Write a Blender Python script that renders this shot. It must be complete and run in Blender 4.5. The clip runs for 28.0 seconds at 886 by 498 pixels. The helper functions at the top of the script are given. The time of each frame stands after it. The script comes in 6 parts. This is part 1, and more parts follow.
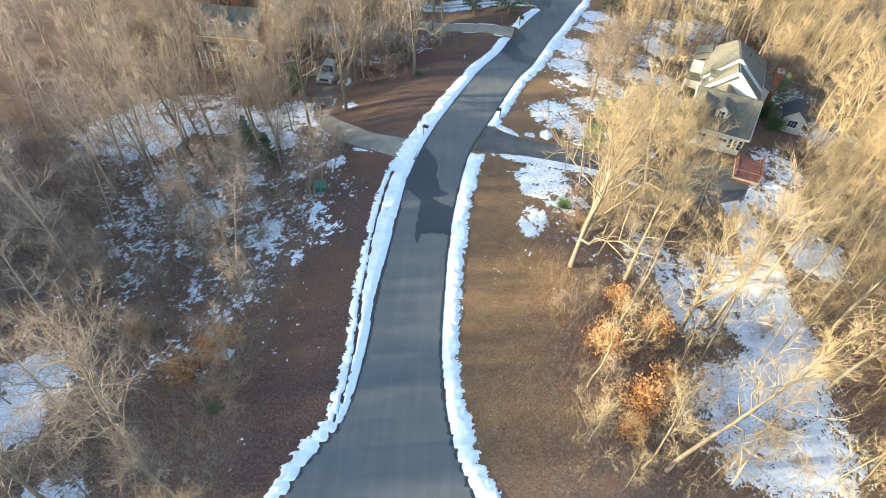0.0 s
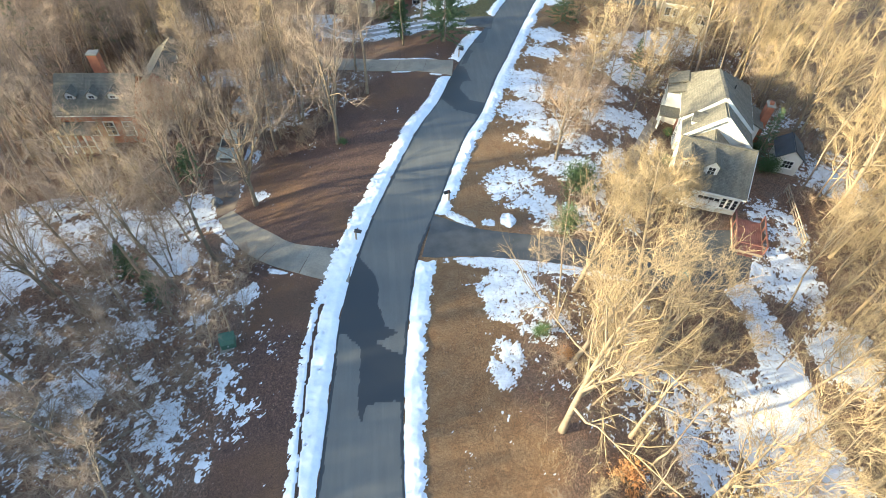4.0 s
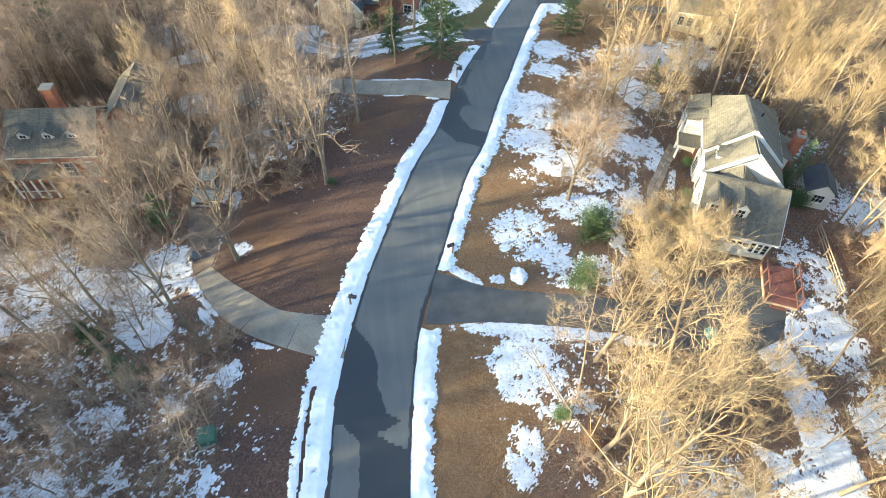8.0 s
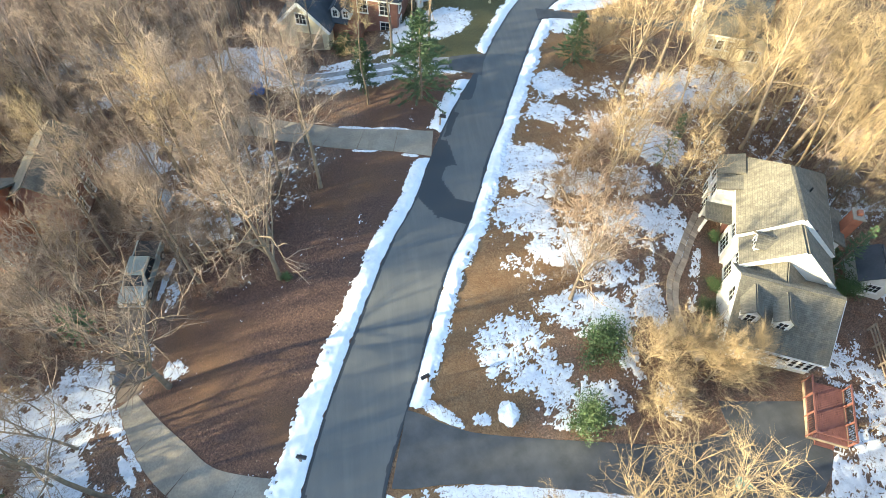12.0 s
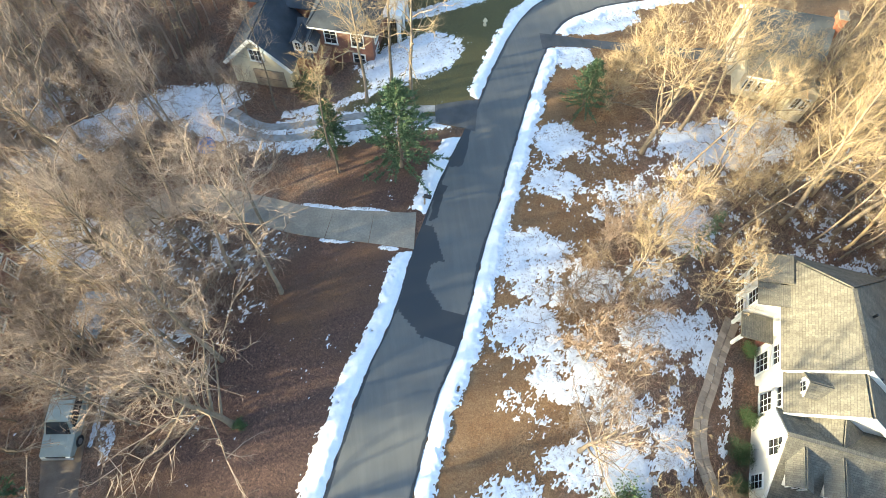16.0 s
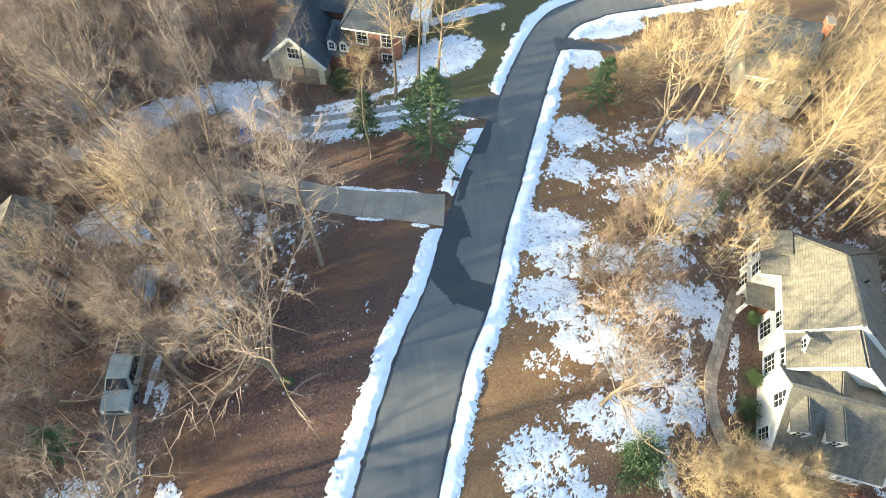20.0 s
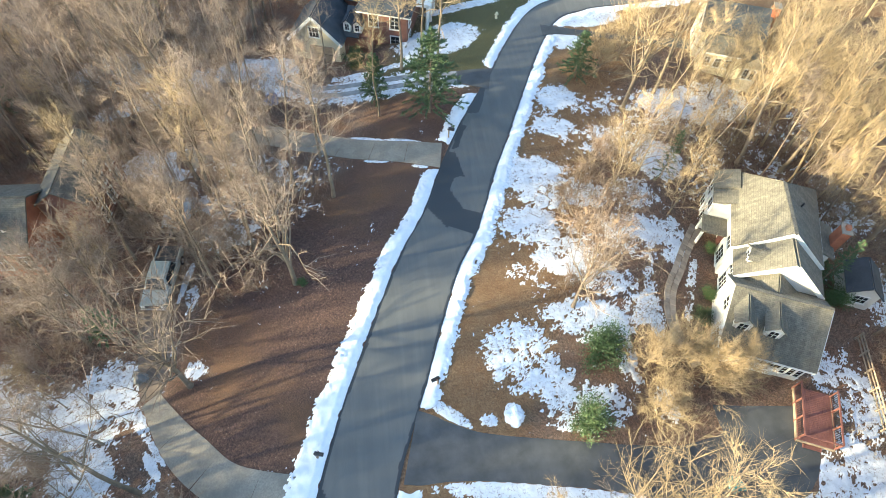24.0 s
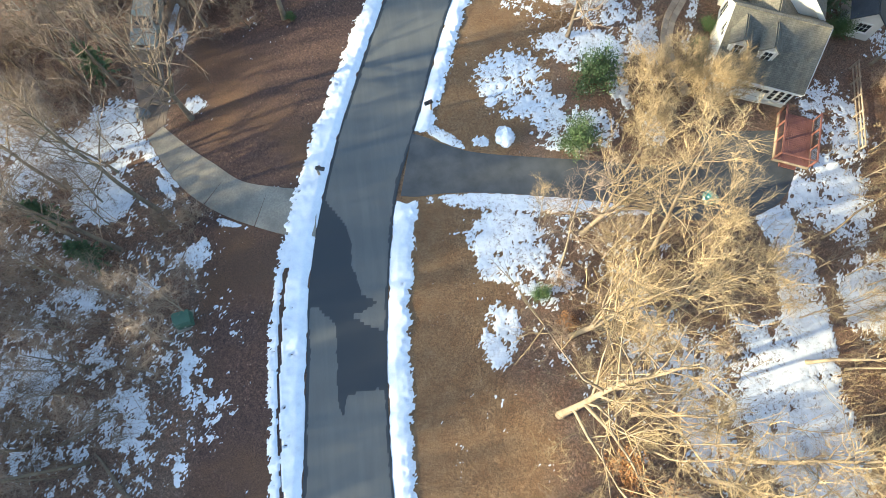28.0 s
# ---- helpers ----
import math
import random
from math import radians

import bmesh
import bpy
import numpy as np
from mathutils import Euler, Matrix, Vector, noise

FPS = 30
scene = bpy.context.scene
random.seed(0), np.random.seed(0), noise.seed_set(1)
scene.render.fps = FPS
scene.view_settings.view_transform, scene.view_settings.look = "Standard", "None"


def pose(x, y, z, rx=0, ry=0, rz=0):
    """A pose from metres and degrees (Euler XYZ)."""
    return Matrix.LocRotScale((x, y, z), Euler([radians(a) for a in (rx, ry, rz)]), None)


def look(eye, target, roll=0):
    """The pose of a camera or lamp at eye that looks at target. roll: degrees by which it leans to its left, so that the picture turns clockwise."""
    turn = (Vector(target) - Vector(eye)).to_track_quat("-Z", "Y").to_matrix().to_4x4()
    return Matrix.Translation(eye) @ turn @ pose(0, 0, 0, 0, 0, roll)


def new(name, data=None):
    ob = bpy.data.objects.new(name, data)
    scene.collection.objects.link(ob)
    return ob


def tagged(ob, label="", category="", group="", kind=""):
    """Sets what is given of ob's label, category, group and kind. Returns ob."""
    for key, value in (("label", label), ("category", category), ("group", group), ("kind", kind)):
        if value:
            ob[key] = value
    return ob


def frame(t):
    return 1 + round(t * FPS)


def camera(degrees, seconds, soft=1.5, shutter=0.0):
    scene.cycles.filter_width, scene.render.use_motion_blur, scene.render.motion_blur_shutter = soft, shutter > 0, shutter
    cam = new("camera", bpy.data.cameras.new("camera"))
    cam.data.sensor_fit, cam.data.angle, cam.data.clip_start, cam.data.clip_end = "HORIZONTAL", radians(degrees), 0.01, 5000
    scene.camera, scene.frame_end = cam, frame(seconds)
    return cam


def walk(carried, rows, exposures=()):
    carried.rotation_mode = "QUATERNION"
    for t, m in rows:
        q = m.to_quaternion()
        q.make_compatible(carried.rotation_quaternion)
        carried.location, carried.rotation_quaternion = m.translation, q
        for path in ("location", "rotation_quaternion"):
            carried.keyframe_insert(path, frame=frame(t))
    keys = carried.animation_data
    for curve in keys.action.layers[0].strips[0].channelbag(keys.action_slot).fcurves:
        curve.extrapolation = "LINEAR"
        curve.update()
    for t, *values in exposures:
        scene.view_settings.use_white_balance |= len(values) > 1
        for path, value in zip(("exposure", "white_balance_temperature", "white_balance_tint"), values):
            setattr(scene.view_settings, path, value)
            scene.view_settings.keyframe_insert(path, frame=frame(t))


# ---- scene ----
# camera: seconds, x, y, z, yaw, pitch, roll
cam = camera(76.0, 28.0, soft=0.8)
PATH = [
    (0, -0.00, 0.00, 33.80, 2.17, -45.75, -2.78),
    (0.5, 0.20, 2.41, 33.85, 2.09, -46.25, -2.68),
    (1, 0.38, 4.88, 33.92, 1.99, -46.72, -2.57),
    (1.5, 0.53, 7.35, 34.03, 1.89, -47.10, -2.44),
    (2, 0.69, 9.72, 34.19, 1.81, -47.51, -2.32),
    (2.5, 0.83, 11.96, 34.38, 1.03, -48.00, -2.21),
    (3, 0.90, 14.11, 34.58, -0.84, -48.45, -2.08),
    (3.5, 0.87, 16.09, 34.77, -3.23, -48.85, -1.95),
    (4, 0.85, 17.93, 34.91, -5.26, -49.25, -1.86),
    (4.5, 0.80, 19.45, 35.01, -6.06, -49.43, -1.82),
    (6.5, 0.83, 23.08, 35.20, -6.42, -50.39, -1.94),
    (7, 0.79, 23.97, 35.17, -6.52, -50.75, -2.00),
    (7.5, 0.67, 24.92, 35.11, -6.62, -51.01, -2.06),
    (8, 0.50, 25.96, 35.05, -6.71, -51.21, -2.10),
    (8.5, 0.46, 27.12, 35.00, -6.77, -51.54, -2.15),
    (9, 0.64, 28.51, 34.97, -6.74, -51.94, -2.19),
    (9.5, 0.97, 30.09, 34.94, -6.76, -52.35, -2.18),
    (10, 1.42, 31.75, 34.92, -6.75, -52.84, -2.12),
    (10.5, 1.97, 33.55, 34.94, -6.81, -53.45, -2.01),
    (11, 2.63, 35.54, 34.99, -6.84, -54.14, -1.86),
    (11.5, 3.40, 37.71, 35.09, -6.78, -54.95, -1.70),
    (12, 4.19, 39.94, 35.22, -6.71, -55.90, -1.55),
    (12.5, 4.93, 42.33, 35.32, -6.63, -56.92, -1.41),
    (13, 5.63, 44.76, 35.36, -6.54, -57.93, -1.34),
    (13.5, 6.19, 47.01, 35.36, -6.59, -58.74, -1.33),
    (15.5, 7.03, 53.79, 35.40, -7.18, -61.93, -1.48),
    (16, 6.80, 54.65, 35.40, -7.28, -62.53, -1.54),
    (16.5, 6.46, 54.84, 35.38, -7.37, -62.68, -1.65),
    (17, 6.05, 54.60, 35.40, -7.46, -62.46, -1.80),
    (17.5, 5.60, 54.01, 35.55, -7.50, -62.03, -1.95),
    (18, 5.10, 53.23, 35.83, -7.55, -61.48, -2.07),
    (18.5, 4.59, 52.40, 36.16, -7.57, -61.10, -2.16),
    (19, 4.16, 51.67, 36.41, -7.53, -60.84, -2.24),
    (19.5, 3.81, 51.07, 36.54, -7.51, -60.57, -2.28),
    (20, 3.55, 50.39, 36.57, -7.43, -60.14, -2.29),
    (20.5, 3.37, 49.47, 36.58, -7.28, -59.55, -2.28),
    (22.5, 3.16, 43.89, 36.83, -6.77, -56.97, -2.20),
    (23, 3.17, 42.24, 36.93, -6.61, -56.56, -2.21),
    (23.5, 3.15, 40.65, 37.03, -6.47, -56.13, -2.19),
    (24, 3.15, 39.28, 37.08, -6.34, -55.62, -2.15),
    (24.5, 3.15, 38.19, 37.06, -6.23, -55.30, -2.10),
    (25, 3.14, 37.34, 36.94, -6.11, -55.02, -2.04),
    (25.5, 3.12, 36.74, 36.72, -6.09, -54.71, -1.98),
    (26, 3.14, 36.24, 36.41, -6.09, -55.30, -1.90),
    (26.5, 3.21, 35.73, 36.04, -6.11, -59.21, -1.81),
    (27, 3.23, 34.93, 35.71, -6.33, -64.06, -1.68),
    (27.5, 3.20, 33.80, 35.41, -6.70, -68.93, -1.56),
    (28, 3.12, 32.55, 35.13, -7.09, -72.99, -1.44),
]
walk(cam, [(t, pose(x, y, z, 90 + pitch, roll, yaw)) for t, x, y, z, yaw, pitch, roll in PATH],
     [(0.0, 2.00, 5950, 5), (6.0, 2.07, 6050, 5), (12.0, 2.14, 6080, 5), (25.5, 2.10, 6060, 5), (28.0, 1.88, 5950, 5)])
# ---- end of walk ----

# ---- world and light ----
SUN_EL, SUN_AZ = 12.5, 261.0
world = bpy.data.worlds.new("sky")
scene.world = world
world.use_nodes = True
_wn = world.node_tree
_sky = _wn.nodes.new("ShaderNodeTexSky")
_sky.sky_type = "NISHITA"
_sky.sun_disc = False
_sky.sun_elevation = radians(SUN_EL)
_sky.sun_rotation = radians(SUN_AZ)
_wn.links.new(_sky.outputs[0], _wn.nodes["Background"].inputs[0])
_wn.nodes["Background"].inputs[1].default_value = 0.15
sun_data = bpy.data.lights.new("sun", "SUN")
sun_data.energy, sun_data.angle, sun_data.color = 5.0, radians(1.0), (1.0, 0.82, 0.50)
sun = new("sun", sun_data)
_az, _el = radians(SUN_AZ), radians(SUN_EL)
SUN_DIR = Vector((math.sin(_az) * math.cos(_el), math.cos(_az) * math.cos(_el), math.sin(_el)))
sun.matrix_world = look(SUN_DIR * 200, (0, 0, 0))


# ---- materials ----
def nodes_of(name, rough=0.8, metal=0.0):
    m = bpy.data.materials.new(name)
    m.use_nodes = True
    t = m.node_tree
    b = t.nodes["Principled BSDF"]
    b.inputs["Roughness"].default_value = rough
    b.inputs["Metallic"].default_value = metal
    return m, t, b


def grain(t, scale, detail=6.0, rough=0.6, coords="Object", stretch=None):
    c = t.nodes.new("ShaderNodeTexCoord")
    n = t.nodes.new("ShaderNodeTexNoise")
    n.inputs["Scale"].default_value = scale
    n.inputs["Detail"].default_value = detail
    n.inputs["Roughness"].default_value = rough
    if stretch:
        mp = t.nodes.new("ShaderNodeMapping")
        mp.inputs["Scale"].default_value = stretch
        t.links.new(c.outputs[coords], mp.inputs[0])
        t.links.new(mp.outputs[0], n.inputs["Vector"])
    else:
        t.links.new(c.outputs[coords], n.inputs["Vector"])
    return n.outputs["Fac"]


def ramp(t, fac, stops):
    r = t.nodes.new("ShaderNodeValToRGB")
    e = r.color_ramp.elements
    while len(e) < len(stops):
        e.new(0.5)
    for k, (p, col) in zip(e, stops):
        k.position = p
        k.color = (*col, 1.0) if len(col) == 3 else col
    t.links.new(fac, r.inputs[0])
    return r.outputs[0]


def mix(t, fac, a, b, mode="MIX"):
    n = t.nodes.new("ShaderNodeMix")
    n.data_type, n.blend_type = "RGBA", mode
    for sock, v in ((n.inputs[0], fac), (n.inputs[6], a), (n.inputs[7], b)):
        if isinstance(v, (int, float)):
            sock.default_value = v
        elif isinstance(v, tuple):
            sock.default_value = (*v, 1.0)
        else:
            t.links.new(v, sock)
    return n.outputs[2]


def bump(t, b, height, strength=0.4, distance=0.02):
    n = t.nodes.new("ShaderNodeBump")
    n.inputs["Strength"].default_value = strength
    n.inputs["Distance"].default_value = distance
    t.links.new(height, n.inputs["Height"])
    t.links.new(n.outputs[0], b.inputs["Normal"])


def attr(t, name):
    n = t.nodes.new("ShaderNodeAttribute")
    n.attribute_name = name
    return n


def plain(name, c1, c2, scale=4.0, rough=0.75, metal=0.0, fine=40.0, relief=0.3, vary=0.0):
    """Two-scale noise between two colours, with fine relief; vary: change from object to object."""
    m, t, b = nodes_of(name, rough, metal)
    f = ramp(t, grain(t, scale), [(0.3, (0, 0, 0)), (0.7, (1, 1, 1))])
    col = mix(t, f, c1, c2)
    g = grain(t, fine, 3)
    col = mix(t, 0.35, col, ramp(t, g, [(0.3, (0.35, 0.35, 0.35)), (0.7, (0.65, 0.65, 0.65))]), "OVERLAY")
    if vary:
        oi = t.nodes.new("ShaderNodeObjectInfo")
        v = ramp(t, oi.outputs["Random"], [(0, (1 - vary,) * 3), (1, (1 + vary,) * 3)])
        col = mix(t, 1.0, col, v, "MULTIPLY")
    t.links.new(col, b.inputs["Base Color"])
    if relief:
        bump(t, b, g, relief, 0.01)
    return m


M_BARK = plain("bark", (0.125, 0.097, 0.070), (0.29, 0.228, 0.162), 1.5, 0.9, 0, 14, 0.6, 0.25)
# golden twigs: sunlight put into the colour, mostly for the right side
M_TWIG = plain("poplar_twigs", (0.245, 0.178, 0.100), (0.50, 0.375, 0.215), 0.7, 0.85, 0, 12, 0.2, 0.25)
# greyer copy of the same twigs: shade in the colour, mostly left
M_TWIG_SHADED = plain("maple_twigs", (0.185, 0.136, 0.104), (0.38, 0.293, 0.225), 0.7, 0.85, 0, 12, 0.2, 0.25)
# paler twigs for the woods back left: bright haze put into the colour
M_TWIG_HAZY = plain("woodland_twigs", (0.27, 0.198, 0.148), (0.50, 0.385, 0.29), 0.7, 0.85, 0, 12, 0.2, 0.2)
M_TWIG_RED = plain("shrub_twigs", (0.22, 0.155, 0.11), (0.40, 0.29, 0.20), 0.7, 0.85, 0, 12, 0.2, 0.3)
M_BEECH = plain("dry_leaves", (0.34, 0.15, 0.05), (0.52, 0.27, 0.11), 2.5, 0.8, 0, 30, 0.2, 0.2)
M_NEEDLE = plain("needles", (0.045, 0.085, 0.040), (0.10, 0.155, 0.068), 1.2, 0.75, 0, 25, 0.2, 0.3)
M_LEAF = plain("evergreen_leaves", (0.045, 0.085, 0.030), (0.10, 0.155, 0.055), 2.0, 0.6, 0, 25, 0.2, 0.3)
def thin_snow_material():
    """Melting snow with leaf flecks and dark pits in it."""
    m, t, b = nodes_of("thin_snow", 0.65)
    g = grain(t, 9, 3)
    col = ramp(t, grain(t, 1.2), [(0.3, (0.55, 0.58, 0.63)), (0.7, (0.75, 0.77, 0.81))])
    spots = ramp(t, grain(t, 4.5, 6, 0.85), [(0.52, (0, 0, 0)), (0.58, (1, 1, 1))])
    some = ramp(t, grain(t, 0.8, 3), [(0.42, (0.08, 0.08, 0.08)), (0.62, (1, 1, 1))])
    col = mix(t, mix(t, 1.0, spots, some, "MULTIPLY"), col, (0.15, 0.10, 0.065))
    t.links.new(col, b.inputs["Base Color"])
    bump(t, b, g, 0.5, 0.02)
    return m


M_SNOW_THIN = thin_snow_material()
M_SNOW = plain("snow", (0.70, 0.73, 0.79), (0.84, 0.86, 0.89), 1.2, 0.6, 0, 9, 0.35)


def ground_material():
    m, t, b = nodes_of("ground_soil", 0.95)
    z = attr(t, "zone")
    sep = t.nodes.new("ShaderNodeSeparateColor")
    t.links.new(z.outputs["Color"], sep.inputs[0])
    big = grain(t, 0.09, 5)
    med = grain(t, 0.8, 6, 0.7)
    fine = grain(t, 6.0, 5, 0.75)
    litter = ramp(t, fine, [(0.25, (0.055, 0.038, 0.029)), (0.5, (0.135, 0.092, 0.068)), (0.78, (0.30, 0.215, 0.16))])
    litter = mix(t, ramp(t, med, [(0.35, (0, 0, 0)), (0.65, (1, 1, 1))]), litter, mix(t, 1.0, litter, (1.15, 0.92, 0.78), "MULTIPLY"))
    # right lawn: tan grass with some golden sunlight in its colour
    dry = ramp(t, fine, [(0.25, (0.096, 0.056, 0.028)), (0.52, (0.215, 0.130, 0.066)), (0.8, (0.36, 0.240, 0.132))])
    dry = mix(t, ramp(t, med, [(0.4, (0, 0, 0)), (0.7, (1, 1, 1))]), dry, mix(t, 1.0, dry, (0.78, 0.66, 0.56), "MULTIPLY"))
    # left lawn: red-brown, darkened in its colour for the forest's shade
    red = ramp(t, fine, [(0.28, (0.036, 0.021, 0.017)), (0.52, (0.100, 0.055, 0.041)), (0.76, (0.24, 0.140, 0.102))])
    red = mix(t, ramp(t, big, [(0.45, (0, 0, 0)), (0.62, (1, 1, 1))]), red, (0.13, 0.070, 0.039))
    green = ramp(t, fine, [(0.25, (0.055, 0.05, 0.02)), (0.7, (0.13, 0.115, 0.045))])
    col = mix(t, sep.outputs[0], litter, dry)
    col = mix(t, sep.outputs[1], col, red)
    col = mix(t, sep.outputs[2], col, green)
    tiny = grain(t, 26.0, 3, 0.7)
    col = mix(t, 0.9, col, ramp(t, tiny, [(0.38, (0.08, 0.08, 0.08)), (0.62, (0.92, 0.92, 0.92))]), "OVERLAY")
    tc = t.nodes.new("ShaderNodeTexCoord")
    vo = t.nodes.new("ShaderNodeTexVoronoi")
    vo.inputs["Scale"].default_value = 3.2
    t.links.new(tc.outputs["Object"], vo.inputs["Vector"])
    leaf = ramp(t, vo.outputs["Distance"], [(0.10, (1, 1, 1)), (0.16, (0, 0, 0))])
    some = ramp(t, grain(t, 0.5, 3), [(0.50, (0, 0, 0)), (0.62, (1, 1, 1))])
    leaf = mix(t, 1.0, leaf, some, "MULTIPLY")
    col = mix(t, leaf, col, (0.33, 0.24, 0.17))
    t.links.new(col, b.inputs["Base Color"])
    hsum = t.nodes.new("ShaderNodeMath")
    hsum.operation = "ADD"
    t.links.new(fine, hsum.inputs[0])
    t.links.new(tiny, hsum.inputs[1])
    bump(t, b, hsum.outputs[0], 0.9, 0.05)
    return m


def asphalt_material():
    m, t, b = nodes_of("asphalt", 0.85)
    wet = attr(t, "wet").outputs["Fac"]
    n1 = grain(t, 0.35, 5)
    n2 = grain(t, 45, 3)
    st = grain(t, 1.0, 4, 0.6, "Object", (1.6, 0.12, 1))
    col = ramp(t, n2, [(0.3, (0.082, 0.086, 0.086)), (0.7, (0.150, 0.155, 0.154))])
    col = mix(t, ramp(t, n1, [(0.35, (0, 0, 0)), (0.65, (0.7, 0.7, 0.7))]), col, (0.098, 0.102, 0.102))
    col = mix(t, ramp(t, st, [(0.45, (0, 0, 0)), (0.7, (0.5, 0.5, 0.5))]), col, (0.150, 0.150, 0.145))
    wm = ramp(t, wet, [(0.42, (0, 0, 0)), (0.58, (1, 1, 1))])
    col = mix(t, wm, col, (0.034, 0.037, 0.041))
    t.links.new(col, b.inputs["Base Color"])
    t.links.new(ramp(t, wm, [(0, (0.85,) * 3), (1, (0.42,) * 3)]), b.inputs["Roughness"])
    bump(t, b, n2, 0.25, 0.006)
    return m


def concrete_material():
    m, t, b = nodes_of("concrete", 0.85)
    n1, n2, n3 = grain(t, 0.6, 5), grain(t, 8, 5, 0.7), grain(t, 60, 2)
    col = ramp(t, n2, [(0.3, (0.22, 0.19, 0.15)), (0.7, (0.35, 0.31, 0.25))])
    col = mix(t, ramp(t, n1, [(0.4, (0, 0, 0)), (0.7, (0.8, 0.8, 0.8))]), col, (0.17, 0.15, 0.125))
    t.links.new(col, b.inputs["Base Color"])
    bump(t, b, n3, 0.3, 0.005)
    return m


M_DRIVE = plain("sealed_blacktop", (0.046, 0.049, 0.052), (0.085, 0.088, 0.092), 0.7, 0.75, 0, 30, 0.25)
M_TRACK = plain("slushy_track", (0.16, 0.16, 0.155), (0.34, 0.345, 0.35), 1.5, 0.8, 0, 9, 0.4)
M_GROUND = ground_material()
M_ASPHALT = asphalt_material()
M_CONCRETE = concrete_material()
M_DIRT = plain("packed_dirt", (0.12, 0.09, 0.07), (0.22, 0.17, 0.13), 0.8, 0.95, 0, 14, 0.5)
M_SIDING = plain("painted_siding", (0.60, 0.58, 0.53), (0.70, 0.68, 0.63), 0.5, 0.6, 0, 30, 0.15)
M_TRIM = plain("white_trim", (0.66, 0.66, 0.63), (0.75, 0.75, 0.72), 1.0, 0.5, 0, 30, 0.1)
M_CREAM = plain("cream_siding", (0.62, 0.53, 0.36), (0.72, 0.63, 0.44), 0.5, 0.65, 0, 30, 0.15)


def shingle_material(name, c1, c2, turned):
    """Courses of tabs with shadow lines, streaks and grit."""
    m, t, b = nodes_of(name, 0.92)
    c = t.nodes.new("ShaderNodeTexCoord")
    mp = t.nodes.new("ShaderNodeMapping")
    mp.inputs["Rotation"].default_value = (0, 0, radians(90 if turned else 0))
    br = t.nodes.new("ShaderNodeTexBrick")
    for k, v in (("Scale", 1.0), ("Brick Width", 0.24), ("Row Height", 0.115), ("Mortar Size", 0.007), ("Mortar Smooth", 0.3), ("Bias", 0.0)):
        br.inputs[k].default_value = v
    br.inputs["Color1"].default_value = (*c1, 1)
    br.inputs["Color2"].default_value = (*c2, 1)
    br.inputs["Mortar"].default_value = (*(x * 0.62 for x in c1), 1)
    t.links.new(c.outputs["Object"], mp.inputs[0])
    t.links.new(mp.outputs[0], br.inputs["Vector"])
    st = grain(t, 1.0, 4, 0.6, "Object", (0.5, 3.0, 1) if turned else (3.0, 0.5, 1))
    col = mix(t, 0.5, br.outputs["Color"], ramp(t, st, [(0.3, (0.28, 0.28, 0.28)), (0.7, (0.72, 0.72, 0.72))]), "OVERLAY")
    col = mix(t, 0.45, col, ramp(t, grain(t, 14, 4, 0.7), [(0.3, (0.25, 0.25, 0.25)), (0.7, (0.75, 0.75, 0.75))]), "OVERLAY")
    t.links.new(col, b.inputs["Base Color"])
    bump(t, b, br.outputs["Fac"], -0.5, 0.02)
    return m


M_SHINGLE = shingle_material("roof_shingles", (0.118, 0.108, 0.086), (0.160, 0.147, 0.117), True)
M_SHINGLE_X = shingle_material("garage_shingles", (0.118, 0.108, 0.086), (0.160, 0.147, 0.117), False)
M_SLATE = plain("dark_shingles", (0.030, 0.038, 0.048), (0.065, 0.075, 0.088), 0.6, 0.85, 0, 9, 0.6)
M_BRICK = plain("red_brick", (0.26, 0.088, 0.048), (0.38, 0.145, 0.078), 1.5, 0.85, 0, 18, 0.4)
# brown brick; on the brick house's rear wing it is the shaded copy
M_BRICK_DULL = plain("brown_brick", (0.16, 0.075, 0.055), (0.26, 0.12, 0.085), 1.5, 0.85, 0, 18, 0.4)
M_DARK = plain("dark_metal", (0.02, 0.02, 0.022), (0.045, 0.045, 0.05), 3, 0.5, 0.3, 40, 0.1)
M_DECK = plain("stained_deck_boards", (0.14, 0.055, 0.045), (0.22, 0.09, 0.07), 1.2, 0.7, 0, 20, 0.3)
M_PAVER = plain("brown_pavers", (0.26, 0.20, 0.15), (0.40, 0.32, 0.24), 1.5, 0.85, 0, 25, 0.3, 0.25)
M_PAINT_SILVER = plain("silver_green_paint", (0.27, 0.31, 0.29), (0.34, 0.38, 0.36), 0.8, 0.3, 0.25, 30, 0.0)
M_PAINT_TEAL = plain("teal_paint", (0.03, 0.16, 0.17), (0.05, 0.20, 0.21), 0.8, 0.3, 0.2, 30, 0.0)
M_STEEL = plain("brushed_steel", (0.45, 0.45, 0.46), (0.58, 0.58, 0.58), 3, 0.35, 0.9, 40, 0.1)
M_TARP = plain("blue_tarp", (0.36, 0.46, 0.56), (0.50, 0.60, 0.68), 1.5, 0.55, 0, 20, 0.3)
M_GREEN = plain("green_enamel", (0.04, 0.10, 0.07), (0.07, 0.14, 0.10), 2, 0.45, 0.1, 30, 0.1)
M_BLUE = plain("blue_plastic", (0.03, 0.10, 0.32), (0.05, 0.14, 0.40), 2, 0.45, 0, 30, 0.1)
M_ROCK = plain("grey_rock", (0.10, 0.10, 0.10), (0.24, 0.23, 0.22), 1.5, 0.9, 0, 14, 0.6)
M_WOOD = plain("weathered_wood", (0.20, 0.155, 0.11), (0.34, 0.27, 0.20), 2, 0.85, 0, 25, 0.4)


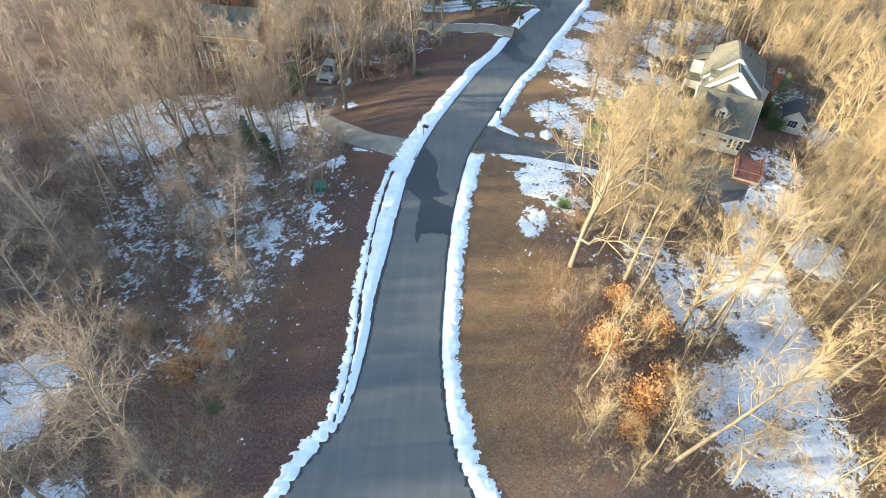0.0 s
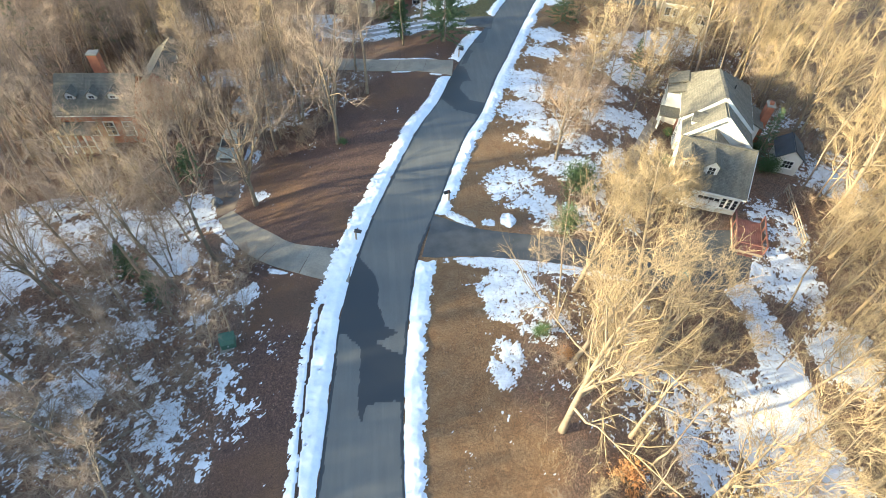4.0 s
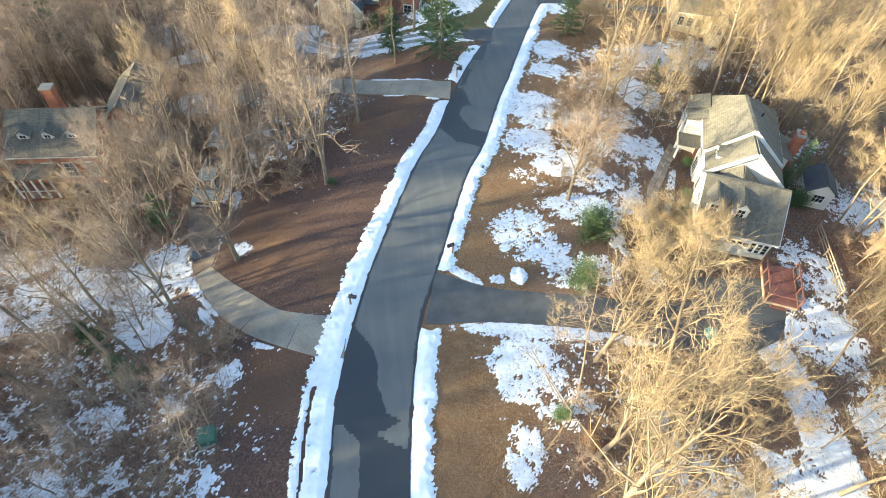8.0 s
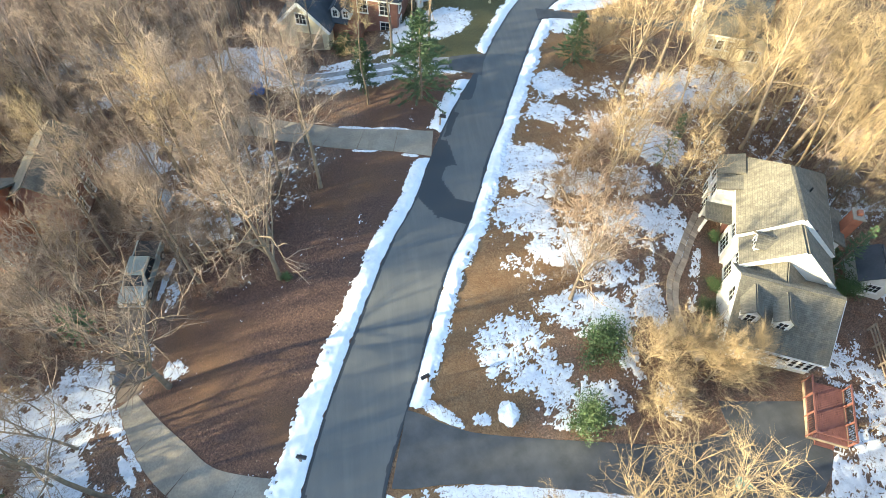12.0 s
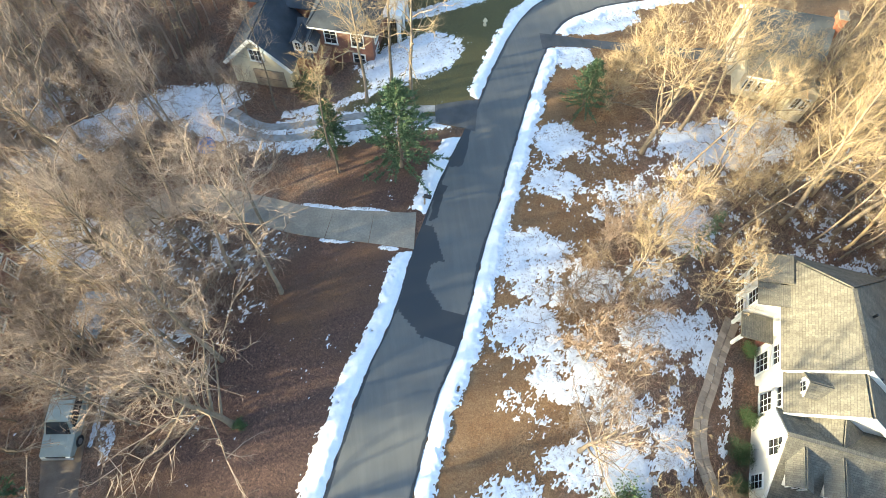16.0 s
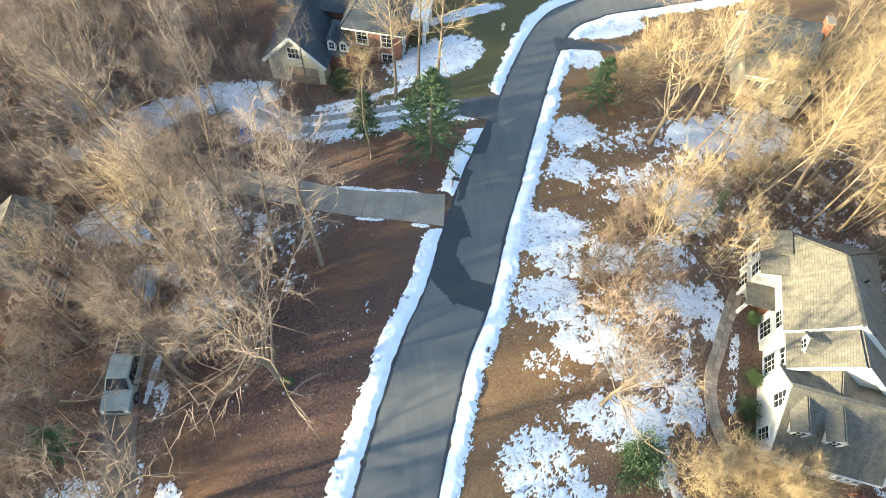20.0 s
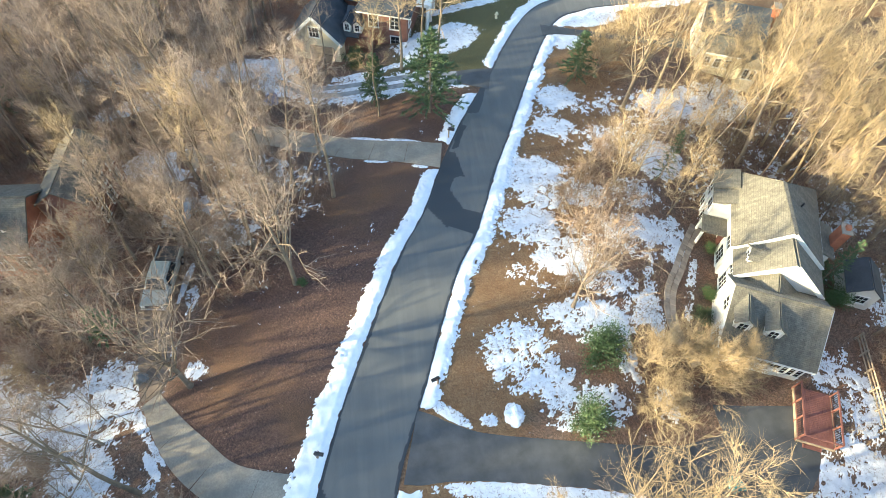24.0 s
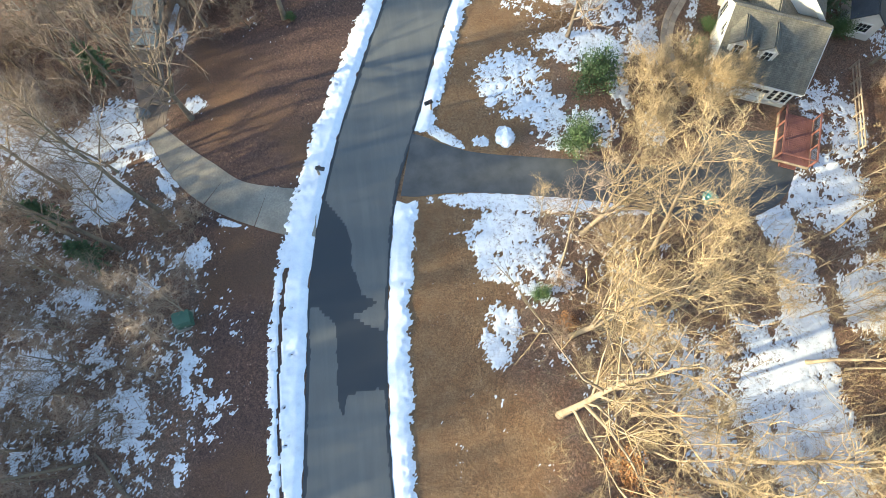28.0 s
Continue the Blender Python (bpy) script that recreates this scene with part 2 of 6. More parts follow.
def glass_material():
    m, t, b = nodes_of("window_glass", 0.08)
    col = ramp(t, grain(t, 1.3, 2), [(0.3, (0.012, 0.014, 0.018)), (0.7, (0.04, 0.045, 0.05))])
    t.links.new(col, b.inputs["Base Color"])
    b.inputs["IOR"].default_value = 1.5
    return m


M_GLASS = glass_material()


# ---- mesh helpers ----
def raw(name, verts, faces, mat, parent=None, label="", smooth=False):
    me = bpy.data.meshes.new(name)
    me.from_pydata([tuple(v) for v in verts] if not isinstance(verts, np.ndarray) else verts.tolist(), [], faces if not isinstance(faces, np.ndarray) else faces.tolist())
    me.materials.append(mat)
    if smooth:
        me.polygons.foreach_set("use_smooth", [True] * len(me.polygons))
    me.update()
    ob = new(name, me)
    if parent:
        ob.parent = parent
    if label:
        ob["label"] = label
    return ob


def part(name, bm, mat, parent=None, label=""):
    me = bpy.data.meshes.new(name)
    bmesh.ops.recalc_face_normals(bm, faces=bm.faces)
    bm.to_mesh(me)
    bm.free()
    me.materials.append(mat)
    ob = new(name, me)
    if parent:
        ob.parent = parent
    if label:
        ob["label"] = label
    return ob


def box(bm, x0, x1, y0, y1, z0, z1, bevel=0.0):
    m = Matrix.Translation(((x0 + x1) / 2, (y0 + y1) / 2, (z0 + z1) / 2)) @ Matrix.Diagonal((x1 - x0, y1 - y0, z1 - z0, 1))
    r = bmesh.ops.create_cube(bm, size=1, matrix=m)
    if bevel:
        ed = list({e for v in r["verts"] for e in v.link_edges})
        bmesh.ops.bevel(bm, geom=ed, offset=bevel, segments=1, affect="EDGES")
    return bm


def B(x0, x1, y0, y1, z0, z1, bevel=0.0):
    return box(bmesh.new(), x0, x1, y0, y1, z0, z1, bevel)


def solid(bm, poly, off):
    """A slab: a polygon of 3D points pushed along the vector off."""
    a = [bm.verts.new(p) for p in poly]
    c = [bm.verts.new(Vector(p) + Vector(off)) for p in poly]
    bm.faces.new(a)
    bm.faces.new(c[::-1])
    for i in range(len(a)):
        j = (i + 1) % len(a)
        bm.faces.new((a[i], c[i], c[j], a[j]))
    return bm


def slab(poly, off):
    return solid(bmesh.new(), poly, off)


def thing(name, label, category, m=None, group="", kind=""):
    ob = new(name)
    ob.empty_display_size = 0.2
    if m is not None:
        ob.matrix_world = m
    return tagged(ob, label, category, group, kind)


# ---- the plan: road line and lie of the land ----
def spline(pts, n):
    """Points spread evenly along a Catmull-Rom curve."""
    p = np.array(pts, float)
    q = np.vstack([2 * p[0] - p[1], p, 2 * p[-1] - p[-2]])
    out = []
    for i in range(1, len(q) - 2):
        for s in np.linspace(0, 1, 24, endpoint=False):
            a, b, c, d = q[i - 1], q[i], q[i + 1], q[i + 2]
            out.append(0.5 * (2 * b + (c - a) * s + (2 * a - 5 * b + 4 * c - d) * s * s + (3 * b - a - 3 * c + d) * s ** 3))
    out = np.array(out + [p[-1]])
    seg = np.r_[0, np.cumsum(np.linalg.norm(np.diff(out[:, :2], axis=0), axis=1))]
    s = np.linspace(0, seg[-1], n)
    return np.stack([np.interp(s, seg, out[:, k]) for k in range(out.shape[1])], 1)


# centre of the road and its half width
ROAD = spline([(-2.4, -40, 2.6), (-2.4, -12, 3.2), (-2.3, 4, 8.5), (-2.3, 12.5, 5.6), (-2.0, 17, 3.5), (-2.0, 22, 2.75), (-1.9, 28, 2.6), (-1.5, 35, 2.45),
               (-0.8, 42, 2.5), (0.45, 48, 2.4), (2.4, 53.6, 2.5), (5.85, 62.6, 2.4), (8.2, 67, 2.4), (10.6, 73, 2.4), (12.9, 78, 2.35), (16.0, 84.2, 1.98), (18.2, 88.8, 1.85), (20.2, 92.4, 1.75), (21.6, 94.4, 1.7), (23.3, 95.9, 1.65), (25.8, 96.9, 1.6), (31, 98.0, 1.6), (60, 101, 1.8), (110, 100, 2.0)], 1200)
_tan = np.gradient(ROAD[:, :2], axis=0)
_tan /= np.linalg.norm(_tan, axis=1)[:, None]
ROAD_N = np.stack([_tan[:, 1], -_tan[:, 0]], 1)   # to the right


def road_dist(x, y):
    """Signed distance from the road's centre (right is positive) and the road's half width there."""
    x, y = np.asarray(x, float), np.asarray(y, float)
    d = np.empty(x.shape)
    w = np.empty(x.shape)
    fx, fy, fd, fw = x.ravel(), y.ravel(), d.reshape(-1), w.reshape(-1)
    pts = ROAD[::4]
    nn = ROAD_N[::4]
    for i in range(0, len(fx), 20000):
        dx = fx[i:i + 20000, None] - pts[None, :, 0]
        dy = fy[i:i + 20000, None] - pts[None, :, 1]
        k = np.argmin(dx * dx + dy * dy, 1)
        r = np.arange(len(k))
        side = dx[r, k] * nn[k, 0] + dy[r, k] * nn[k, 1]
        fd[i:i + 20000] = np.where((k == 0) | (k == len(pts) - 1), np.where(side < 0, -1, 1) * np.hypot(dx[r, k], dy[r, k]), side)
        fw[i:i + 20000] = pts[k, 2]
    return d, w


def smooth01(a):
    a = np.clip(a, 0, 1)
    return a * a * (3 - 2 * a)


_NOISE = np.random.RandomState(3).rand(64, 64)


def vnoise(x, y, scale, octaves=3, seed=0):
    """Soft value noise, about 0 to 1."""
    x, y = np.asarray(x, float) / scale + seed * 7.31, np.asarray(y, float) / scale + seed * 3.77
    tot, amp, norm = 0, 1.0, 0
    for _ in range(octaves):
        ix, iy = np.floor(x).astype(int), np.floor(y).astype(int)
        fx, fy = smooth01(x - ix), smooth01(y - iy)
        g = lambda a, b: _NOISE[(ix + a) % 64, (iy + b) % 64]
        tot = tot + amp * ((g(0, 0) * (1 - fx) + g(1, 0) * fx) * (1 - fy) + (g(0, 1) * (1 - fx) + g(1, 1) * fx) * fy)
        norm += amp
        amp *= 0.55
        x, y = x * 2.1 + 5.2, y * 2.1 + 1.7
    return tot / norm


def lie(d, x, y):
    """Height of the land from the distance to the road: it falls away on both sides."""
    left = -2.6 * smooth01((-d - 4.5) / 16.0) - 2.5 * smooth01((-d - 22) / 45.0)
    right = -2.0 * smooth01((d - 13) / 12.0) - 2.5 * smooth01((d - 30) / 60.0)
    out = np.where(d < 0, left, right)
    rough = (vnoise(x, y, 9.0, 2, 1) - 0.5) * 0.5 * smooth01((np.abs(d) - 5) / 8.0)
    return out + rough


def gz(x, y):
    d, w = road_dist(np.array([x]), np.array([y]))
    return float(lie(d, np.array([x]), np.array([y]))[0])


# ---- ground ----
def grid(x0, x1, y0, y1, step):
    xs, ys = np.arange(x0, x1 + 1e-6, step), np.arange(y0, y1 + 1e-6, step)
    X, Y = np.meshgrid(xs, ys)
    n, m = len(xs), len(ys)
    i = (np.arange(m - 1)[:, None] * n + np.arange(n - 1)[None]).ravel()
    return X.ravel(), Y.ravel(), np.stack([i, i + 1, i + n + 1, i + n], 1)


def inside(px, py, poly):
    r = np.zeros(px.shape, bool)
    for (x0, y0), (x1, y1) in zip(poly, poly[1:] + poly[:1]):
        c = (y0 > py) != (y1 > py)
        r ^= c & (px < (x1 - x0) * (py - y0) / (y1 - y0 + 1e-12) + x0)
    return r


def warped(edges):
    """Grid lines that are close in the middle and wide apart outside, out to the horizon."""
    return np.concatenate(edges)


gx = warped([np.linspace(-1500, -120, 14), np.arange(-110, -45, 3.0), np.arange(-45, 60, 0.6), np.arange(60, 125, 3.0), np.linspace(130, 1500, 14)])
gy = warped([np.linspace(-1200, -60, 12), np.arange(-50, 5, 3.0), np.arange(5, 110, 0.6), np.arange(110, 190, 3.0), np.linspace(195, 1800, 14)])
GX, GY = np.meshgrid(gx, gy)
GX, GY = GX.ravel(), GY.ravel()
GD, GW = road_dist(GX, GY)
GZ = lie(GD, GX, GY) - 0.05 * (np.abs(GD) < GW + 0.2)
_i = (np.arange(len(gy) - 1)[:, None] * len(gx) + np.arange(len(gx) - 1)[None]).ravel()
ground = raw("ground", np.stack([GX, GY, GZ], 1), np.stack([_i, _i + 1, _i + len(gx) + 1, _i + len(gx)], 1), M_GROUND, smooth=True)
tagged(ground, "brown leaf litter and dormant grass on sloping ground", "ground", kind="structure")


def zones():
    e = vnoise(GX, GY, 6, 3, 4) - 0.5
    right = smooth01((GD - 2) / 1.0) * (1 - smooth01((GD - 9.5 + e * 7) / 2.5)) * smooth01((GY - 12) / 4)
    left = smooth01((-GD - 2) / 1.0) * (1 - smooth01((-GD - 9.0 + e * 5 - 5.5 * smooth01((GY - 49) / 8) * (1 - smooth01((GY - 70) / 5))) / 2.0))
    green = smooth01((GY - 82) / 4) * smooth01((-GD - 2) / 1) * (1 - smooth01((-GD - 11) / 3))
    # first channel: lit right lawn; second: shaded left lawn; third: greener far lawn
    col = np.stack([right, left * (1 - green), green, np.ones_like(right)], 1)
    a = ground.data.color_attributes.new("zone", "FLOAT_COLOR", "POINT")
    a.data.foreach_set("color", col.astype(np.float32).ravel())


zones()


# ---- road ----
def ribbon(name, line, width, mat, lift, across=9, parent=None, label="", jag=0.0, thick=0.12, follow=True, seed=5):
    """A strip of paving along a line of x, y, half width, with a skirt at its edges."""
    t = np.gradient(line[:, :2], axis=0)
    t /= np.linalg.norm(t, axis=1)[:, None]
    nrm = np.stack([t[:, 1], -t[:, 0]], 1)
    n = len(line)
    us = np.linspace(-1, 1, across)
    V = []
    for k, u in enumerate(us):
        hw = line[:, 2] * width
        if jag:
            hw = hw + jag * (vnoise(line[:, 0] + u * 50, line[:, 1], 0.9, 3, seed) - 0.5)
        V.append(line[:, :2] + nrm * (hw * u)[:, None])
    V = np.array(V)
    xy = V.reshape(-1, 2)
    d, w = road_dist(xy[:, 0], xy[:, 1])
    z = (lie(d, xy[:, 0], xy[:, 1]) if follow else np.zeros(len(xy))) + lift
    top = np.c_[xy, z]
    skirt = np.vstack([top[:n], top[-n:]])
    skirt[:, 2] -= thick
    verts = np.vstack([top, skirt])
    i = np.arange(n - 1)
    F = [np.stack([k * n + i, k * n + i + 1, (k + 1) * n + i + 1, (k + 1) * n + i], 1) for k in range(across - 1)]
    s0 = across * n
    F.append(np.stack([s0 + i, s0 + i + 1, i + 1, i], 1))
    l0 = (across - 1) * n
    F.append(np.stack([l0 + i, l0 + i + 1, s0 + n + i + 1, s0 + n + i], 1))
    ob = raw(name, verts, np.vstack(F), mat, parent, label, smooth=False)
    return ob, verts


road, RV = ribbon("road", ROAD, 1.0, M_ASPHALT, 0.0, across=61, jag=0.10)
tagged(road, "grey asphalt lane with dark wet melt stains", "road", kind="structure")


def wet_mask(V):
    x, y = V[:, 0] + (vnoise(V[:, 0], V[:, 1], 0.7, 2, 9) - 0.5) * 0.28, V[:, 1] + (vnoise(V[:, 0], V[:, 1], 0.7, 2, 11) - 0.5) * 0.4
    m = np.zeros(len(V))
    for poly in WET:
        m[inside(x, y, poly)] = 1.0
    d, w = road_dist(V[:, 0], V[:, 1])
    m[np.abs(d) > w - 0.16 - 0.25 * np.maximum(0, vnoise(V[:, 0], V[:, 1], 1.6, 3, 14) - 0.45)] = 1.0
    a = road.data.attributes.new("wet", "FLOAT", "POINT")
    a.data.foreach_set("value", m.astype(np.float32))


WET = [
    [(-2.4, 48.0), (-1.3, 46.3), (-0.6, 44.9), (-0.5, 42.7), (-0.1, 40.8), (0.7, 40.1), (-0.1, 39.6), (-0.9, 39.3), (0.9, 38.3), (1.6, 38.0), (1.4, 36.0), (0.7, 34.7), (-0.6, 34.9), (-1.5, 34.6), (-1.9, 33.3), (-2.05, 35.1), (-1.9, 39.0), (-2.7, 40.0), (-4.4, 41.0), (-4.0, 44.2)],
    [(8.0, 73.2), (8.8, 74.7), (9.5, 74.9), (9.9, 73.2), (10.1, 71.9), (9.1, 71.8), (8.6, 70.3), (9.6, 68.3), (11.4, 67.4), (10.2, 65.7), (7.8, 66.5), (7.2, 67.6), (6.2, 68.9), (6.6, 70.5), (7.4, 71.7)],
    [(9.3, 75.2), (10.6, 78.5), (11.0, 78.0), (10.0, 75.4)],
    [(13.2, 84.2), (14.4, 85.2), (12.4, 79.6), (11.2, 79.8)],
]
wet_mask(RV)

# ---- driveways ----
def drive(name, pts, mat, label, lift, n=80, across=7, jag=0.08, thick=0.1):
    ob, v = ribbon(name, spline(pts, n), 1.0, mat, lift, across, jag=jag, thick=thick)
    return tagged(ob, label, "driveway", kind="structure")


DRIVES = [
    [(-2.6, 46.6, 1.7), (-4.6, 46.9, 1.6), (-8.0, 48.3, 1.3), (-10.5, 50.4, 1.32), (-12.3, 52.4, 1.07), (-14.1, 54.9, 0.68), (-14.3, 57.2, 1.1), (-15.0, 60.5, 1.2), (-15.4, 66.0, 1.5)],
    [(3.6, 49.35, 2.35), (4.7, 49.05, 2.2), (5.9, 48.75, 1.85), (7.2, 48.45, 1.6), (9.0, 48.1, 1.45), (12.5, 47.5, 1.42), (18.0, 46.6, 1.55), (23.0, 45.9, 2.2), (28.0, 46.8, 3.0), (28.6, 50.2, 3.4)],
    [(8.3, 74.5, 1.5), (7.0, 74.75, 1.4), (3.2, 75.7, 1.25), (0.0, 76.9, 1.2), (-4.0, 79.0, 1.2), (-9.0, 80.8, 1.2), (-15.0, 78.0, 1.3)],
    [(14.3, 84.5, 1.6), (13.2, 84.75, 1.4), (11.0, 85.0, 0.9)],
    [(11.2, 85.55, 0.34), (7.0, 86.0, 0.36), (2.0, 86.4, 0.34), (-3.0, 87.2, 0.36), (-6.0, 89.4, 0.5)],
    [(11.2, 84.35, 0.34), (7.0, 84.7, 0.36), (2.0, 85.1, 0.34), (-3.0, 85.9, 0.36), (-7.2, 88.6, 0.5)],
    [(21.2, 92.2, 1.0), (22.4, 92.1, 0.7), (25.8, 91.35, 0.5), (29.2, 90.5, 0.5), (33.0, 89.6, 0.6), (37.0, 88.6, 1.0)],
]
DRV = [spline(p, 60) for p in DRIVES]


def drive_dist(x, y):
    """Distance outside the nearest driveway's edge."""
    best = np.full(x.shape, 99.0)
    for line in DRV:
        for i in range(0, len(line), 2):
            best = np.minimum(best, np.hypot(x - line[i, 0], y - line[i, 1]) - line[i, 2])
    return best


def slab_drive(name, pts, label, length, lift=0.03):
    """A concrete drive of separate cast slabs, with open joints between them."""
    top = thing(name, label, "driveway", kind="structure")
    line = spline(pts, 160)
    run = np.r_[0, np.cumsum(np.linalg.norm(np.diff(line[:, :2], axis=0), axis=1))]
    n = max(2, round(run[-1] / length))
    for i in range(n):
        s = np.linspace(run[-1] * i / n + 0.012, run[-1] * (i + 1) / n - 0.012, 9)
        seg = np.stack([np.interp(s, run, line[:, k]) for k in range(3)], 1)
        ribbon("slab", seg, 1.0, M_CONCRETE, lift + 0.006 * ((i * 7) % 3), 5, parent=top)


slab_drive("concrete_driveway", DRIVES[0][:6], "pale grey concrete driveway with open slab joints", 3.4)
drive("dirt_driveway", DRIVES[0][5:], M_DIRT, "muddy continuation of the driveway beside the truck", 0.02)
drive("asphalt_driveway", DRIVES[1], M_DRIVE, "dark blacktop driveway with sealed surface", 0.015)
slab_drive("neighbour_driveway", DRIVES[2], "tan concrete driveway edged by snow", 3.2)
drive("shared_driveway", DRIVES[3], M_DRIVE, "dark mouth of a snowy shared drive", 0.02)
drive("wheel_track", DRIVES[4], M_TRACK, "grey wheel track cleared through the snow", 0.02)
drive("wheel_track", DRIVES[5], M_TRACK, "grey wheel track cleared through the snow", 0.02)
drive("far_driveway", DRIVES[6], M_DRIVE, "dark driveway near the bend of the lane", 0.02)

# ---- snow ----
PATCHES = []


def patch(x, y, rx, ry, turn=0.0, dense=0.6):
    PATCHES.append((x, y, rx, ry, radians(turn), dense))


for a in ((20.4, 81.5, 1.9, 1.8, -6, 0.85), (19.4, 77.3, 2.2, 1.4, -6, 0.7), (23.2, 76.3, 1.9, 1.2, -6, 0.6), (28.0, 72.8, 2.6, 2.4, -6, 0.9), (33.0, 79.8, 5.1, 2.0, -6, 0.85), (16.1, 71.6, 2.9, 2.3, -7, 0.85), (14.9, 66.1, 2.5, 2.2, -7, 0.78), (20.1, 68.9, 2.2, 1.4, -7, 0.7), (16.2, 69.0, 2.0, 1.6, 0, 0.7)):
    patch(*a)
for a in ((24.3, 65.1, 2.9, 1.5, -7, 0.72), (13.2, 61.5, 1.6, 1.1, -7, 0.45), (17.5, 57.3, 3.7, 1.7, -7, 0.85), (12.0, 55.0, 2.8, 2.6, 30, 0.68), (13.6, 53.0, 1.6, 1.2, 0, 0.75), (19.5, 60.6, 2.2, 1.6, 0, 0.62), (21.4, 57.8, 1.8, 1.4, 0, 0.6), (17.0, 62.9, 2.8, 1.9, -7, 0.75), (37.9, 80.5, 2.3, 2.4, -6, 0.75), (23.8, 69.8, 1.8, 1.0, -7, 0.45), (23.4, 90.2, 1.9, 1.5, -10, 1.0), (26.6, 93.9, 3.9, 1.3, 4, 1.05), (36.2, 80.2, 4.6, 2.6, 0, 0.75)):
    patch(*a)
for a in ((11.4, 45.9, 6.0, 0.75, -7, 0.9), (9.6, 43.0, 2.3, 2.6, 0, 0.65), (11.6, 40.6, 2.2, 2.2, 0, 0.5), (8.2, 37.2, 1.2, 2.0, -15, 0.6), (17.8, 45.0, 2.4, 0.7, -7, 0.9), (10.6, 50.7, 0.62, 0.75, 0, 1.2), (8.9, 50.6, 0.6, 0.5, 0, 0.6), (6.3, 51.2, 1.5, 0.45, -38, 1.15), (15.8, 50.6, 3.0, 1.6, 0, 0.5)):
    patch(*a)
for a in ((28.8, 45.2, 0.9, 4.0, -5, 0.95), (29.2, 37.4, 1.6, 6.0, -3, 0.95), (26.6, 29.0, 3.4, 7.0, 15, 0.9), (21.0, 31.5, 2.8, 5.5, 10, 0.62), (18.5, 37.0, 1.2, 4.0, 15, 0.55), (24.0, 20.0, 5.5, 6.0, 0, 0.85), (33.5, 44.5, 3.0, 3.6, 20, 0.66), (36.0, 50.0, 2.4, 3.5, 10, 0.62), (34.5, 36.5, 2.6, 3.0, 0, 0.6), (41.0, 66.5, 4.0, 3.0, 0, 0.5), (45.0, 57.0, 4.0, 3.5, 0, 0.5)):
    patch(*a)
for a in ((23.0, 58.0, 0.7, 3.8, -8, 0.55), (26.7, 59.6, 0.5, 3.2, -25, 0.55), (26.6, 64.0, 1.1, 2.4, -20, 0.7), (22.6, 64.6, 2.4, 2.6, 0, 0.4), (19.6, 53.8, 1.0, 2.2, 0, 0.6), (21.6, 50.6, 1.0, 1.3, 0, 0.6), (24.4, 68.6, 2.6, 1.4, 0, 0.5)):
    patch(*a)
for a in ((-17.6, 54.6, 3.8, 3.0, 30, 0.66), (-17.6, 50.2, 2.4, 1.9, 10, 0.72), (-24.5, 53.4, 4.5, 3.2, 10, 0.66), (-14.2, 53.2, 0.8, 1.2, 30, 0.6), (-13.5, 58.0, 0.6, 1.4, 0, 0.5), (-33.5, 51.0, 6.5, 5.2, 20, 0.72), (-29.5, 57.2, 5.0, 1.6, 10, 0.6), (-18.8, 42.8, 2.0, 1.4, 0, 0.6), (-22.0, 38.2, 2.4, 2.0, 0, 0.55), (-15.6, 35.2, 2.2, 1.8, 0, 0.45), (-10.6, 44.9, 0.9, 1.0, 0, 0.7), (-11.2, 37.4, 0.35, 1.4, -5, 0.95)):
    patch(*a)
for a in ((-11.5, 31.6, 0.6, 0.9, 0, 0.7), (-28.4, 18.4, 3.2, 4.0, -15, 0.92), (-22.0, 12.0, 2.5, 1.5, 0, 0.5), (-14.6, 22.4, 0.6, 0.5, 0, 0.9), (-11.0, 56.6, 0.8, 0.7, 20, 0.42), (-12.9, 51.2, 0.35, 1.6, 40, 0.7), (-9.8, 69.0, 2.6, 1.6, 15, 0.5), (-17.2, 77.6, 3.4, 2.2, 0, 0.85), (-12.0, 72.5, 2.0, 1.5, 0, 0.45)):
    patch(*a)
for a in ((-9.5, 90.8, 4.6, 1.9, 2, 0.95), (-17.0, 88.6, 5.0, 2.0, 28, 0.9), (-22.5, 86.2, 2.6, 1.2, 25, 0.75), (2.0, 85.4, 8.5, 1.9, -6, 0.85), (-6.0, 87.4, 4.0, 1.6, -20, 0.85), (1.0, 88.0, 3.2, 0.6, -4, 0.75), (9.8, 91.8, 4.4, 2.6, 15, 0.95), (4.5, 88.3, 2.0, 0.5, 10, 0.75), (11.4, 84.0, 1.2, 0.5, 0, 0.7), (13.0, 97.8, 4.5, 0.8, 5, 0.8), (-24.0, 92.0, 5.0, 3.0, 0, 0.6)):
    patch(*a)
for a in ((-17.0, 40.0, 8.0, 9.0, 0, 0.22), (-24.0, 42.0, 7.0, 9.0, 0, 0.24), (-20.0, 30.0, 7.0, 7.0, 0, 0.16), (-8.0, 74.0, 6.0, 5.0, 0, 0.22), (18.0, 66.0, 5.0, 8.0, 0, 0.22), (17.0, 37.0, 5.0, 7.0, 0, 0.2), (40.0, 72.0, 12.0, 8.0, 0, 0.2), (27.0, 76.5, 9.0, 5.0, 0, 0.3)):
    patch(*a)


